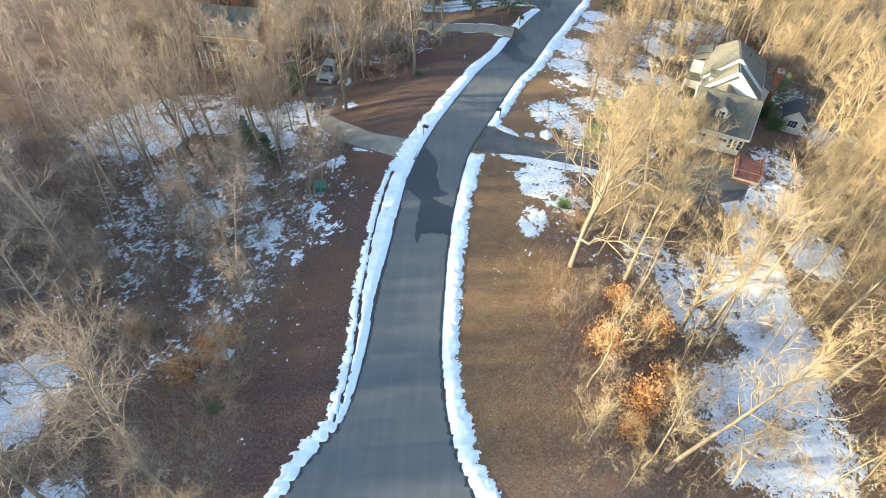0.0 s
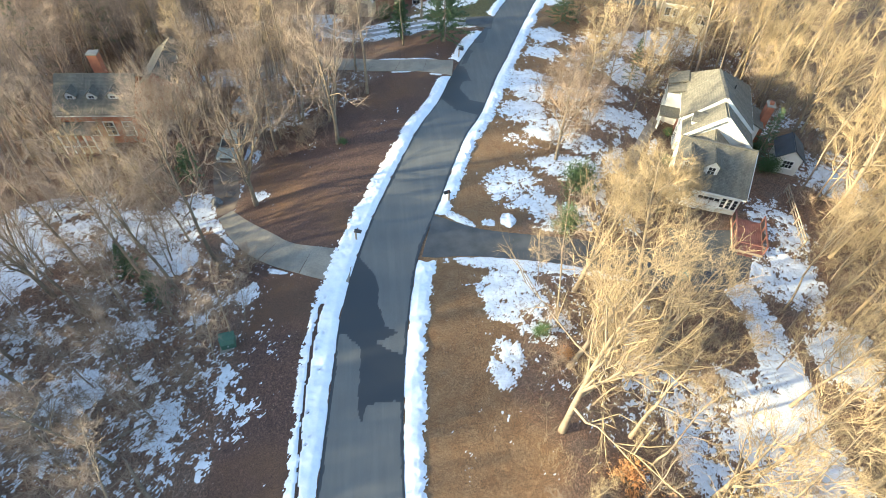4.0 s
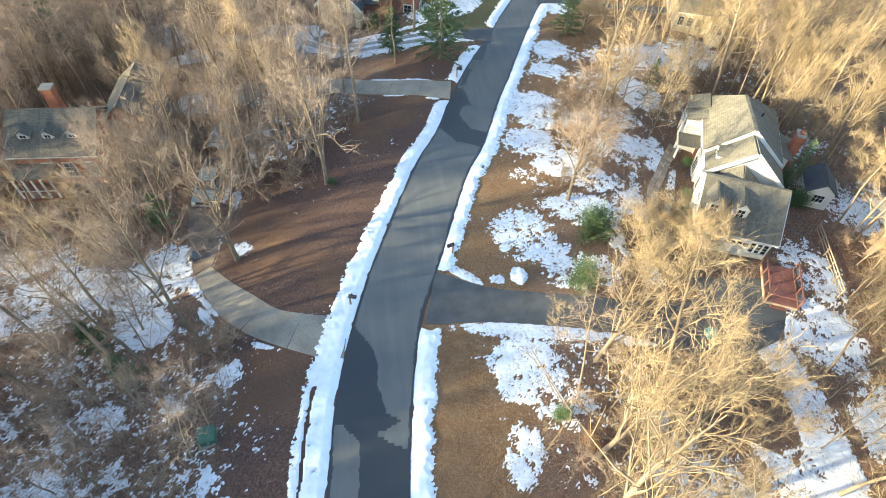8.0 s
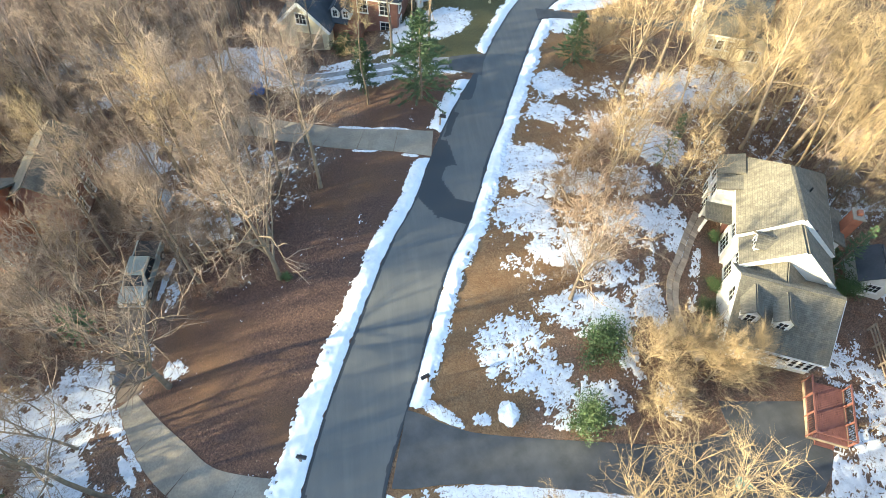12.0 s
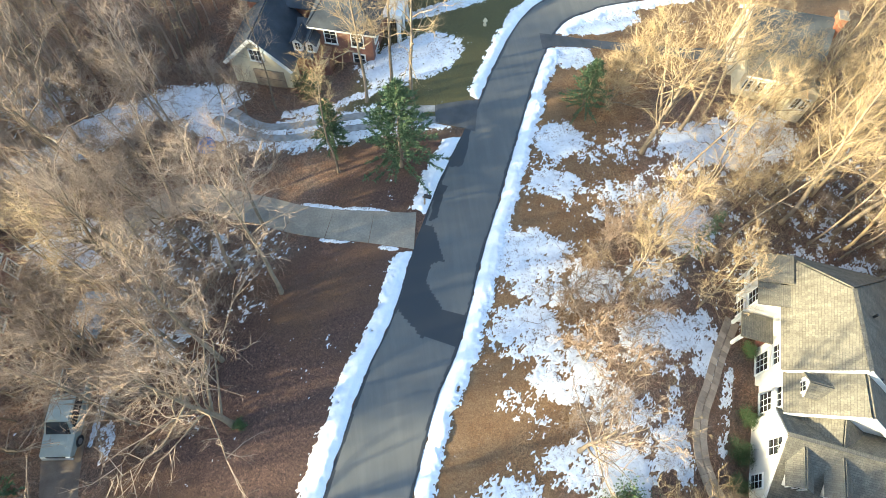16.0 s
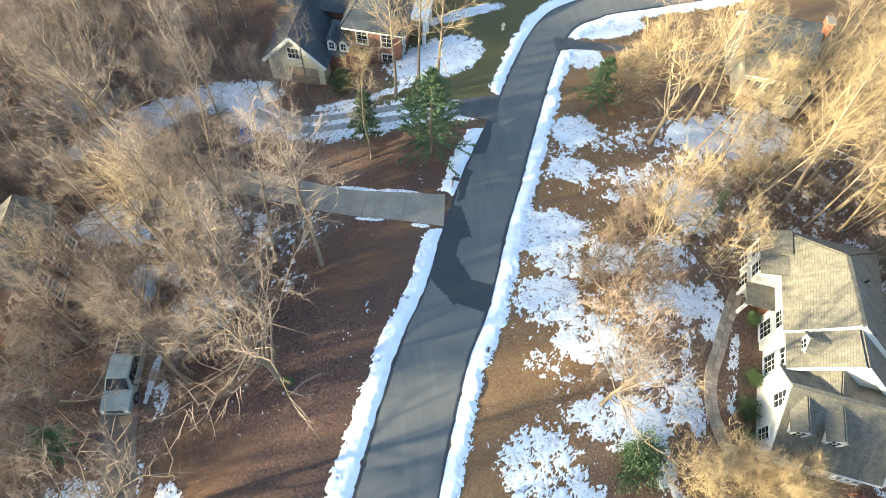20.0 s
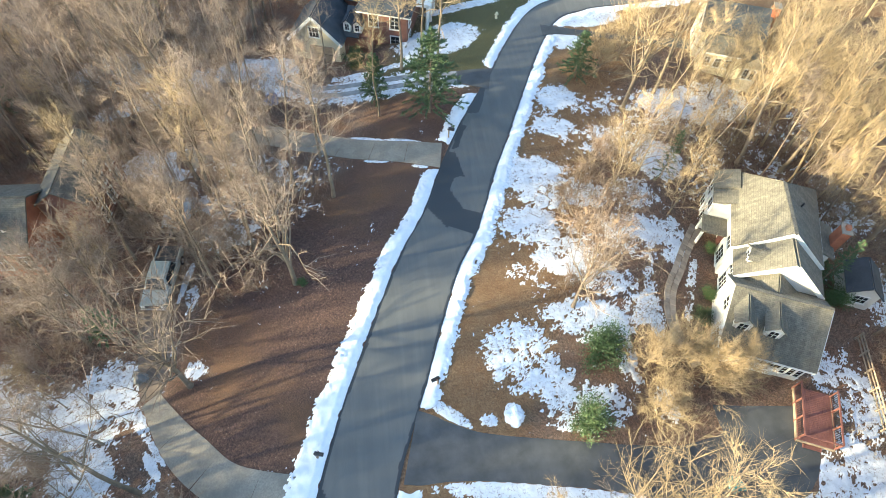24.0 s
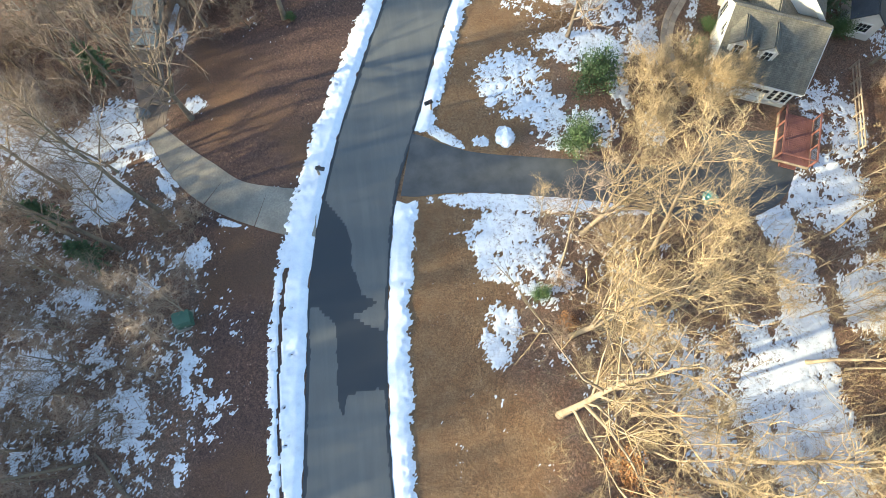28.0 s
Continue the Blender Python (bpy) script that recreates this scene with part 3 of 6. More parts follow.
for a in ((-13.2, 64.6, 0.28, 1.9, -10, 1.15), (-12.5, 63.2, 0.6, 1.3, 0, 0.5), (-14.9, 61.5, 0.9, 0.28, 0, 1.1), (5.2, 76.55, 1.9, 0.26, -17, 1.15), (1.4, 77.75, 2.0, 0.24, -20, 1.1), (6.2, 73.3, 0.7, 0.2, -12, 1.0), (2.6, 74.5, 1.2, 0.2, -16, 1.0), (-8.4, 46.6, 0.9, 0.22, -25, 1.0), (-13.1, 50.2, 0.3, 1.2, 35, 1.0)):
    patch(*a)


def snow_sheet():
    """Snow lying on the ground: thick where patches are, and broken by noise at their edges."""
    X, Y, F = grid(-42, 48, 9, 102, 0.10)
    d, w = road_dist(X, Y)
    z = lie(d, X, Y)
    n1, n2, n3 = vnoise(X, Y, 2.6, 3, 21) - 0.5, vnoise(X, Y, 0.75, 2, 22) - 0.5, vnoise(X, Y, 0.26, 1, 23) - 0.5
    f = np.full(X.shape, -1.0)
    for x, y, rx, ry, a, dense in PATCHES:
        near = (np.abs(X - x) < 1.8 * max(rx, ry)) & (np.abs(Y - y) < 1.8 * max(rx, ry))
        dx, dy = X[near] - x, Y[near] - y
        u, v = (dx * math.cos(a) + dy * math.sin(a)) / rx, (-dx * math.sin(a) + dy * math.cos(a)) / ry
        f[near] = np.maximum(f[near], dense * 1.5 * np.clip(1.45 - (u * u + v * v), -1, 0.9) - 0.55)
    n4 = vnoise(X, Y, 0.34, 2, 24) - 0.5
    f = f + n1 * 1.1 + n2 * 0.7 + n4 * 1.25 + (np.random.RandomState(77).rand(len(X)) - 0.5) * 0.8
    dd = drive_dist(X, Y)
    out = np.clip(np.minimum(dd - 0.05, np.abs(d) - w - 0.6), -1, 1)
    f = np.minimum(f, out * 2.0)
    h = np.clip(f * 0.11, -0.05, 0.03) + np.clip(f, 0, 1) * (n2 * 0.03 + n4 * 0.02)
    # the ploughed banks on both sides of the road
    jag = (vnoise(X, Y, 0.9, 3, 31) - 0.5)
    lw = np.interp(Y, [12, 20, 36, 42, 46, 58, 72, 73], [0.9, 1.15, 2.15, 2.1, 1.9, 1.45, 1.1, 1.0])
    lw = np.where((Y > 76.2) & (Y < 84), 1.15, lw)
    rw = np.interp(Y, [12, 17, 22, 40, 47, 51, 60, 70, 84], [1.5, 1.3, 1.05, 1.35, 1.4, 1.0, 1.15, 1.2, 1.1])
    bw = np.where(d < 0, lw, rw)
    o = np.abs(d) - w - 0.12
    edge = np.minimum(o + n2 * 0.10 + n3 * 0.08, bw - o + jag * 0.5 + n2 * 0.25 + n3 * 0.3 + (np.random.RandomState(78).rand(len(X)) - 0.5) * 0.3)
    slit = (d < 0) & (Y > 17) & (Y < 43) & (np.abs(o - (bw - 0.62) + n1 * 0.2) < 0.12 + n2 * 0.25)
    edge = np.where(slit, -0.1, edge)
    gap = np.where(d < 0, np.where(Y > 60, dd - 0.2, 3.0), dd - 0.3)
    gap = np.where((d < 0) & (Y > 82.4) & (Y < 84), -1, gap)
    edge = np.minimum(edge, gap + jag * 0.8)
    holes = np.where(n2 * 0.7 + n3 > 0.5, 0.35, 0.0) * smooth01((o - 0.3) / 0.6)
    bank = np.clip(edge, -0.4, 0.4) * 0.34 + np.clip(edge, 0, 1) * (n2 * 0.14 + n3 * 0.10) - holes * np.clip(edge, 0, 1)
    bank = np.where((Y < 9) | (o < -0.6), -0.05, bank)
    far = np.where(Y > 100, -0.05, 1)
    bank = np.minimum(bank, far)
    return X, Y, F, z, h, bank


def keep(name, X, Y, F, z, h, label, mat):
    up = h > -0.035
    fk = F[(up[F].any(1))]
    used = np.unique(fk)
    idx = np.full(len(X), -1)
    idx[used] = np.arange(len(used))
    V = np.stack([X[used], Y[used], z[used] + h[used]], 1)
    ob = raw(name, V, idx[fk], mat, smooth=True)
    return tagged(ob, label, "snow", kind="stuff")


_X, _Y, _F, _z, _h, _bank = snow_sheet()
keep("snow_patches", _X, _Y, _F, _z, np.maximum(_h, -0.05), "thin broken patches of melting snow on leaf litter", M_SNOW_THIN)
keep("snow_banks", _X, _Y, _F, _z, np.maximum(_bank, -0.05), "ploughed ridges of white snow along the road edges", M_SNOW)


# ---- trees ----
def tube(points, radii, sides, V, F, cap=True):
    """A tapered tube along points, added to the lists V and F; a last radius of 0 closes to a tip."""
    p = np.array(points, float)
    n = len(p)
    t = np.gradient(p, axis=0)
    t /= np.linalg.norm(t, axis=1)[:, None] + 1e-9
    a = np.cross(t, (0.31, 0.17, 0.93))
    bad = np.linalg.norm(a, axis=1) < 0.05
    a[bad] = np.cross(t[bad], (1, 0, 0))
    a /= np.linalg.norm(a, axis=1)[:, None]
    b = np.cross(t, a)
    base = len(V)
    ang = np.arange(sides) * 2 * math.pi / sides
    for i in range(n):
        if i == n - 1 and radii[i] == 0:
            V.append(tuple(p[i]))
        else:
            ring = p[i] + radii[i] * (np.cos(ang)[:, None] * a[i] + np.sin(ang)[:, None] * b[i])
            V.extend(map(tuple, ring))
    for i in range(n - 1):
        r0, r1 = base + i * sides, base + (i + 1) * sides
        for k in range(sides):
            k2 = (k + 1) % sides
            if i == n - 2 and radii[-1] == 0:
                F.append((r0 + k, r0 + k2, r1))
            else:
                F.append((r0 + k, r0 + k2, r1 + k2, r1 + k))


def turn_to(v, angle, az):
    """A unit vector that leaves v by an angle, at an azimuth round it."""
    v = v / np.linalg.norm(v)
    a = np.cross(v, (0.2, 0.1, 0.97) if abs(v[2]) < 0.9 else (1.0, 0, 0))
    a /= np.linalg.norm(a)
    b = np.cross(v, a)
    return v * math.cos(angle) + (a * math.cos(az) + b * math.sin(az)) * math.sin(angle)


def bough(rs, p, d, length, n, bend, lift):
    """A crooked line from p in direction d."""
    pts = [p]
    for i in range(n):
        d = d + rs.normal(0, bend, 3) + np.array((0, 0, lift))
        d = d / np.linalg.norm(d)
        pts.append(pts[-1] + d * length / n)
    return pts


def make_tree(seed, height=18.0, radius=0.22, first=0.35, limbs=16, spread=0.32, subs=6, twigs=8, fork=False, twig=0.0085, twig_len=0.95, rise=0.0):
    """Meshes of a bare broadleaf tree: trunk with limbs, and the crown of twigs."""
    rs = np.random.RandomState(seed)
    V, F, TV, TF = [], [], [], []
    TP, TD, TR = [], [], []
    trunk = bough(rs, np.array((0, 0, -0.4)), np.array((0, 0, 1.0)), height * 0.92, 9, 0.05, 0.03)
    rad = [radius * (1.35 if i == 0 else 1) * (1 - 0.86 * (i / 9) ** 1.1) for i in range(10)]
    tube(trunk, rad, 7, V, F)
    stems = [(trunk, rad)]
    if fork:
        k = 3
        st = bough(rs, trunk[k], turn_to(np.array((0, 0, 1.0)), 0.42, rs.rand() * 6.28), height * 0.55, 6, 0.07, 0.10)
        r2 = [rad[k] * 0.75 * (1 - 0.85 * i / 6) for i in range(7)]
        tube(st, r2, 6, V, F)
        stems.append((st, r2))
    for st, rd in stems:
        n = limbs if st is trunk else limbs // 2
        for i in range(n):
            f = first + (0.97 - first) * ((i + rs.rand()) / n) if st is trunk else 0.25 + 0.72 * (i + rs.rand()) / n
            q = f * (len(st) - 1)
            j = min(int(q), len(st) - 2)
            p = st[j] + (st[j + 1] - st[j]) * (q - j)
            r = (rd[j] + (rd[j + 1] - rd[j]) * (q - j)) * 0.62
            ln = height * spread * (1.15 - 0.75 * f) * rs.uniform(0.7, 1.25)
            d = turn_to(np.array((0, 0, 1.0)), rs.uniform(0.5 - rise, 1.1 - rise), i * 2.4 + rs.rand())
            lim = bough(rs, p, d, ln, 4, 0.26, 0.10)
            tube(lim, [r, r * 0.72, r * 0.46, r * 0.28, r * 0.12], 4, V, F)
            for s in range(subs):
                g = rs.uniform(0.25, 1.0) * 4
                k = min(int(g), 3)
                ps = lim[k] + (lim[k + 1] - lim[k]) * (g - k)
                ds = turn_to(lim[k + 1] - lim[k], rs.uniform(0.4, 1.0), rs.rand() * 6.28) + np.array((0, 0, 0.15))
                ls = ln * rs.uniform(0.3, 0.55)
                sb = bough(rs, ps, ds, ls, 2, 0.30, 0.10)
                rb = max(r * 0.36, twig * 1.7)
                tube(sb, [rb, rb * 0.7, rb * 0.35], 3, TV, TF)
                e = rs.uniform(0.2, 1.0, twigs) * 2
                k2 = np.minimum(e.astype(int), 1)
                sbn = np.array(sb)
                seg = sbn[k2 + 1] - sbn[k2]
                pt = sbn[k2] + seg * (e - k2)[:, None]
                dt = seg / np.linalg.norm(seg, axis=1)[:, None] + rs.normal(0, 0.72, (twigs, 3)) + np.array((0, 0, 0.3))
                dt *= (twig_len * rs.uniform(0.5, 1.2, twigs) / np.linalg.norm(dt, axis=1))[:, None]
                TP += [pt, pt + dt * rs.uniform(0.3, 0.6, (twigs, 1))]
                TD += [dt, dt * 0.55 + rs.normal(0, 0.3, (twigs, 3)) * twig_len]
                TR += [np.full(twigs, twig), np.full(twigs, twig * 0.8)]
    cv, cf = cones(np.vstack(TP), np.vstack(TD), np.concatenate(TR))
    cf = cf + len(TV)
    TV += cv.tolist()
    TF += cf.tolist()
    return (V, F), (TV, TF)


def mesh_of(name, VF, mat, smooth=True):
    me = bpy.data.meshes.new(name)
    me.from_pydata(VF[0], [], VF[1])
    me.materials.append(mat)
    if smooth:
        me.polygons.foreach_set("use_smooth", [True] * len(me.polygons))
    me.update()
    return me


def tree_kind(seed, twig_mat, **kw):
    a, b = make_tree(seed, **kw)
    return a, b, mesh_of("trunk", a, M_BARK), mesh_of("crown", b, twig_mat)


def cones(p, d, r, sides=3):
    """Many thin spikes at once: foot, way to the tip and foot radius of each."""
    p, d = np.asarray(p, float), np.asarray(d, float)
    r = np.broadcast_to(np.asarray(r, float), (len(p),))
    a = np.cross(d, np.where(np.abs(d[:, 2:3]) > 0.8 * np.linalg.norm(d, axis=1)[:, None], (1.0, 0.2, 0), (0.1, 0.2, 1.0)))
    a /= np.linalg.norm(a, axis=1)[:, None] + 1e-9
    b = np.cross(d, a)
    b /= np.linalg.norm(b, axis=1)[:, None] + 1e-9
    V = np.empty((len(p), sides + 1, 3))
    for k in range(sides):
        t = k * 2 * math.pi / sides
        V[:, k] = p + (a * math.cos(t) + b * math.sin(t)) * r[:, None]
    V[:, sides] = p + d
    i = np.arange(len(p))[:, None] * (sides + 1)
    F = np.concatenate([i + np.array((k, (k + 1) % sides, sides))[None] for k in range(sides)], 0)
    return V.reshape(-1, 3), F


def blades(p, d, width, rs):
    """Folded leaf blades: four corners each, bent along the middle."""
    p, d = np.asarray(p, float), np.asarray(d, float)
    s = np.cross(d, rs.normal(0, 1, d.shape))
    s *= (np.asarray(width) / (np.linalg.norm(s, axis=1) + 1e-9))[:, None]
    up = np.cross(s, d)
    up *= (0.25 * np.asarray(width) / (np.linalg.norm(up, axis=1) + 1e-9))[:, None]
    V = np.stack([p, p + d * 0.5 + s + up, p + d, p + d * 0.5 - s + up], 1).reshape(-1, 3)
    i = np.arange(len(p))[:, None] * 4
    F = np.concatenate([i + np.array((0, 1, 2))[None], i + np.array((0, 2, 3))[None]], 0)
    return V, F


def spruce_kind(seed, H, R, sparse=1.0):
    """A conifer: straight trunk, drooping whorls of branches, sprays of needles."""
    rs = np.random.RandomState(seed)
    V, F = [], []
    tube([(0, 0, -0.3), (0.02, 0, H * 0.5), (0, 0, H * 0.97)], [0.035 * R + 0.07, 0.07, 0.01], 6, V, F)
    P, D, W = [], [], []
    n = int(95 * sparse)
    for i in range(n):
        f = ((i + rs.rand()) / n) ** 0.85
        h = H * (0.06 + 0.92 * f)
        ln = R * (1 - f) ** 0.75 * rs.uniform(0.65, 1.15) + 0.15
        az = i * 2.4 + rs.rand()
        d = np.array((math.cos(az), math.sin(az), 0.10 + 0.5 * f))
        br = bough(rs, np.array((0, 0, h)), d, ln, 3, 0.09, -0.05)
        tube(br, [0.025, 0.018, 0.012, 0.004], 3, V, F)
        for k in range(int(14 + ln * 24)):
            g = rs.uniform(0.12, 1.0) * 3
            j = min(int(g), 2)
            q = br[j] + (br[j + 1] - br[j]) * (g - j)
            dd = turn_to(br[j + 1] - br[j], rs.uniform(0.2, 1.25), rs.rand() * 6.28) + np.array((0, 0, 0.08))
            P.append(q)
            D.append(dd * rs.uniform(0.18, 0.42))
            W.append(rs.uniform(0.03, 0.06))
    lv, lf = blades(P, D, W, rs)
    cv, cf = cones(P, np.array(D) * 0.9, np.array(W) * 0.4)
    VV = np.vstack([lv, cv])
    FF = np.vstack([lf, cf + len(lv)])
    return (V, F), None, mesh_of("trunk", (V, F), M_BARK), mesh_of("crown", (VV.tolist(), FF.tolist()), M_NEEDLE, False)


def bush_kind(seed, mat, rx, rz, n, leaf, stems=22):
    """A leafy bush: stems from one foot and leaves through the crown, with gaps."""
    rs = np.random.RandomState(seed)
    V, F = [], []
    tips = []
    for i in range(stems):
        d = turn_to(np.array((0, 0, 1.0)), rs.uniform(0.05, 1.1), rs.rand() * 6.28)
        ln = rs.uniform(0.65, 1.0) / math.sqrt((d[0] ** 2 + d[1] ** 2) / rx ** 2 + d[2] ** 2 / rz ** 2)
        st = bough(rs, np.array((0, 0, -0.1)), d, ln, 4, 0.12, 0.02)
        tube(st, [0.025, 0.02, 0.015, 0.009, 0.003], 3, V, F)
        tips.append(st)
    P, D = [], []
    for k in range(n):
        st = tips[rs.randint(len(tips))]
        g = rs.uniform(0.25, 1.0) ** 0.7 * 4
        j = min(int(g), 3)
        q = st[j] + (st[j + 1] - st[j]) * (g - j) + rs.normal(0, 0.11 * rx + 0.05, 3)
        q[2] = max(q[2], 0.03)
        P.append(q)
        D.append(turn_to(st[j + 1] - st[j], rs.uniform(0.1, 1.4), rs.rand() * 6.28) * leaf * rs.uniform(0.6, 1.4))
    lv, lf = blades(P, D, np.full(len(P), leaf * 0.32), rs)
    return (V, F), None, mesh_of("stems", (V, F), M_BARK), mesh_of("leaves", (lv.tolist(), lf.tolist()), mat, False)


KINDS = {
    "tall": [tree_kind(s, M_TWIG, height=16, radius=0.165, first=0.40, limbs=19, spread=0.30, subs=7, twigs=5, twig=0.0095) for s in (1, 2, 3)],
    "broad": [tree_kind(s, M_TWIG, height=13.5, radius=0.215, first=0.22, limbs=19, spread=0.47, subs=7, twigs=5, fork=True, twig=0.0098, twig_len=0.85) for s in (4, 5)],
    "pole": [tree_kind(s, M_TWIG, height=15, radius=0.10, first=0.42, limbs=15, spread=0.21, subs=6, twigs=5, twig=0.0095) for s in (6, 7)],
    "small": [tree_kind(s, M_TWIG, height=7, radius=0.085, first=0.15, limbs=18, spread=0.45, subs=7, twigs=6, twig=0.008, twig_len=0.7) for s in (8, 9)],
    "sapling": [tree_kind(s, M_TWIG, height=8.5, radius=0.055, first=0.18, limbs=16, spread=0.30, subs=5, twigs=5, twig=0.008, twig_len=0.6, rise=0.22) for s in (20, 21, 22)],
    "dense": [tree_kind(s, M_TWIG, height=6.6, radius=0.12, first=0.10, limbs=30, spread=0.50, subs=10, twigs=8, twig=0.0085, twig_len=0.7) for s in (18, 19)],
    "shrub": [tree_kind(s, M_TWIG_RED, height=2.6, radius=0.035, first=0.05, limbs=16, spread=0.55, subs=5, twigs=5, twig=0.009, twig_len=0.45) for s in (10, 11)],
    "spruce": [spruce_kind(31, 9.0, 3.5, 1.3)],
    "spruce_small": [spruce_kind(32, 5.0, 1.5, 0.8)],
    "pine": [spruce_kind(33, 13.0, 2.6, 0.75)],
    "evergreen_bush": [bush_kind(41, M_LEAF, 1.0, 1.5, 4600, 0.075, 34), bush_kind(42, M_LEAF, 1.0, 1.3, 4200, 0.07, 34)],
    "beech": [bush_kind(43, M_BEECH, 1.5, 2.2, 1500, 0.13, 30), bush_kind(44, M_BEECH, 1.3, 1.9, 1300, 0.13, 26)],
}
LABELS = {
    "tall": ("tall bare grey-barked tree rising from leaf litter", "tree"),
    "broad": ("broad bare tree with pale forking limbs", "tree"),
    "pole": ("slender bare tree with a high thin crown", "tree"),
    "small": ("small bare understorey tree with fine tan twigs", "tree"),
    "sapling": ("slender bare sapling in a leafless thicket", "sapling"),
    "dense": ("low rounded leafless tree with a dense twiggy crown", "tree"),
    "shrub": ("leafless reddish-brown shrub growing in the litter", "shrub"),
    "spruce": ("dark green spruce with drooping layered branches", "conifer"),
    "spruce_small": ("small dark green spruce beside the snowy drive", "conifer"),
    "pine": ("dark green pine standing among bare trees", "conifer"),
    "evergreen_bush": ("rounded dark green evergreen bush", "bush"),
    "beech": ("young beech still holding rusty orange leaves", "bush"),
}
rng = random.Random(7)
PLANTED = []


def plant(kind, x, y, size=1.0, lean=0.0, toward=0.0, variant=None, spin=None):
    v = KINDS[kind][rng.randrange(len(KINDS[kind])) if variant is None else variant]
    label, cat = LABELS[kind]
    m = Matrix.Translation((x, y, gz(x, y))) @ Matrix.Rotation(radians(toward), 4, "Z") @ Matrix.Rotation(radians(lean), 4, "Y") @ Matrix.Rotation(radians(-toward), 4, "Z")
    m = m @ Matrix.Rotation(rng.random() * 6.28 if spin is None else spin, 4, "Z") @ Matrix.Diagonal((size, size, size * rng.uniform(0.92, 1.08), 1))
    ob = thing(cat, label, cat, m, group="woodland " + cat + "s")
    # left trees mostly get the shaded grey twigs, right ones the sunlit gold
    shade_toned = kind in ("tall", "broad", "pole", "small", "sapling") and rng.random() < (0.9 if x < 2 or (14 < x < 19 and 55 < y < 70) else 0.12)
    for me in (v[2], v[3]):
        c = new(me.name.split(".")[0], me)
        c.parent = ob
        if shade_toned and me is v[3]:
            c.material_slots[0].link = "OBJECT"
            c.material_slots[0].material = M_TWIG_SHADED
    PLANTED.append((x, y))
    return ob


# the trees that stand out, one by one
for a in (("broad", -4.2, 62.6, 0.95), ("broad", -11.3, 55.4, 0.98), ("tall", -7.9, 66.8, 0.8), ("tall", -10.4, 63.6, 0.8), ("broad", -12.4, 66.4, 0.8), ("tall", -13.5, 48.6, 1.0, 4, 180), ("tall", -1.3, 71.1, 1.0), ("tall", -5.2, 66.9, 0.95), ("broad", 16.5, 58.4, 0.72), ("broad", 14.6, 43.2, 0.84, 7, 10), ("broad", 11.0, 32.0, 1.12, 7, 50),
          ("broad", 12.6, 36.6, 0.9, 12, 10), ("tall", 15.2, 15.5, 0.95, 24, 15), ("tall", -4.9, 73.6, 0.9), ("small", 22.0, 68.7, 1.3), ("small", 26.9, 66.6, 1.1, 12, 40)):
    plant(*a)
for a in (("tall", 30.3, 81.4, 1.0), ("tall", 36.4, 73.0, 1.1), ("tall", 40.3, 71.8, 1.15), ("broad", 26.6, 79.5, 1.0), ("tall", 5.6, 87.6, 0.9), ("tall", 9.4, 87.0, 0.9), ("tall", 7.8, 89.0, 0.9), ("pole", 3.0, 80.6, 0.9), ("dense", 26.4, 52.3, 0.9), ("dense", 23.0, 53.4, 0.85), ("dense", 24.7, 51.9, 0.8), ("dense", 20.6, 53.4, 0.8), ("small", 25.3, 70.8, 1.1),
          ("dense", 20.6, 49.9, 0.8), ("small", 24.5, 71.6, 1.3), ("broad", 19.0, 37.5, 0.85, 6, 30), ("broad", 31.0, 27.5, 0.9, 14, 40), ("tall", -24.5, 49.5, 0.9, 8, 150), ("small", -13.3, 20.6, 0.95, 8, 150), ("tall", -16.2, 46.2, 0.9, 6, 170), ("dense", 25.0, 84.0, 0.9), ("dense", 28.0, 86.5, 0.95)):
    plant(*a)
for a in (("tall", -8.5, 68.6, 0.8), ("tall", -7.4, 75.4, 0.85), ("broad", -13.0, 68.2, 0.75), ("tall", -9.2, 79.0, 0.85), ("tall", -2.6, 76.6, 0.8), ("small", -7.0, 71.0, 1.1), ("small", -10.2, 65.4, 1.0), ("broad", -17.6, 71.0, 0.75)):
    plant(*a)
# trees placed to screen the houses from the camera's view
for a in (("pole", -28.6, 62.2, 0.85), ("tall", -31.6, 61.0, 0.9), ("pole", -19.3, 61.4, 0.85), ("small", -26.0, 63.0, 0.9), ("small", -18.9, 66.5, 1.0), ("tall", -18.6, 71.0, 0.85), ("pole", -20.2, 62.6, 0.9), ("small", -4.6, 88.8, 0.9), ("pole", -2.2, 89.2, 0.8), ("small", -6.6, 90.2, 0.9), ("pole", 34.6, 82.4, 0.8), ("small", 38.0, 82.2, 1.0), ("small", 41.2, 81.4, 1.0), ("tall", 33.6, 86.4, 0.8), ("small", 36.2, 81.0, 0.9)):
    plant(*a)
# the first four also screen the brick house from the camera
for a in (("broad", -18.2, 63.0, 0.8), ("tall", -17.6, 67.2, 0.8), ("broad", -19.4, 59.8, 0.75), ("tall", -17.2, 59.6, 0.8), ("tall", -18.5, 47.0, 0.9, 10, 170), ("tall", -20.5, 51.5, 0.85, 8, 150), ("pole", -16.8, 52.2, 0.9, 6, 160), ("small", -19.5, 44.5, 1.2), ("tall", -23.0, 45.0, 0.85, 6, 160), ("small", -15.4, 42.6, 1.0), ("small", -17.8, 38.6, 1.1), ("spruce_small", -17.6, 45.6, 0.75), ("small", -21.5, 34.0, 1.2), ("small", -25.0, 28.0, 1.2)):
    plant(*a)
plant("evergreen_bush", 1.0, 90.6, 1.6)
# small bush put in for the dark spot at a tree's foot
plant("evergreen_bush", -3.7, 62.4, 0.5)
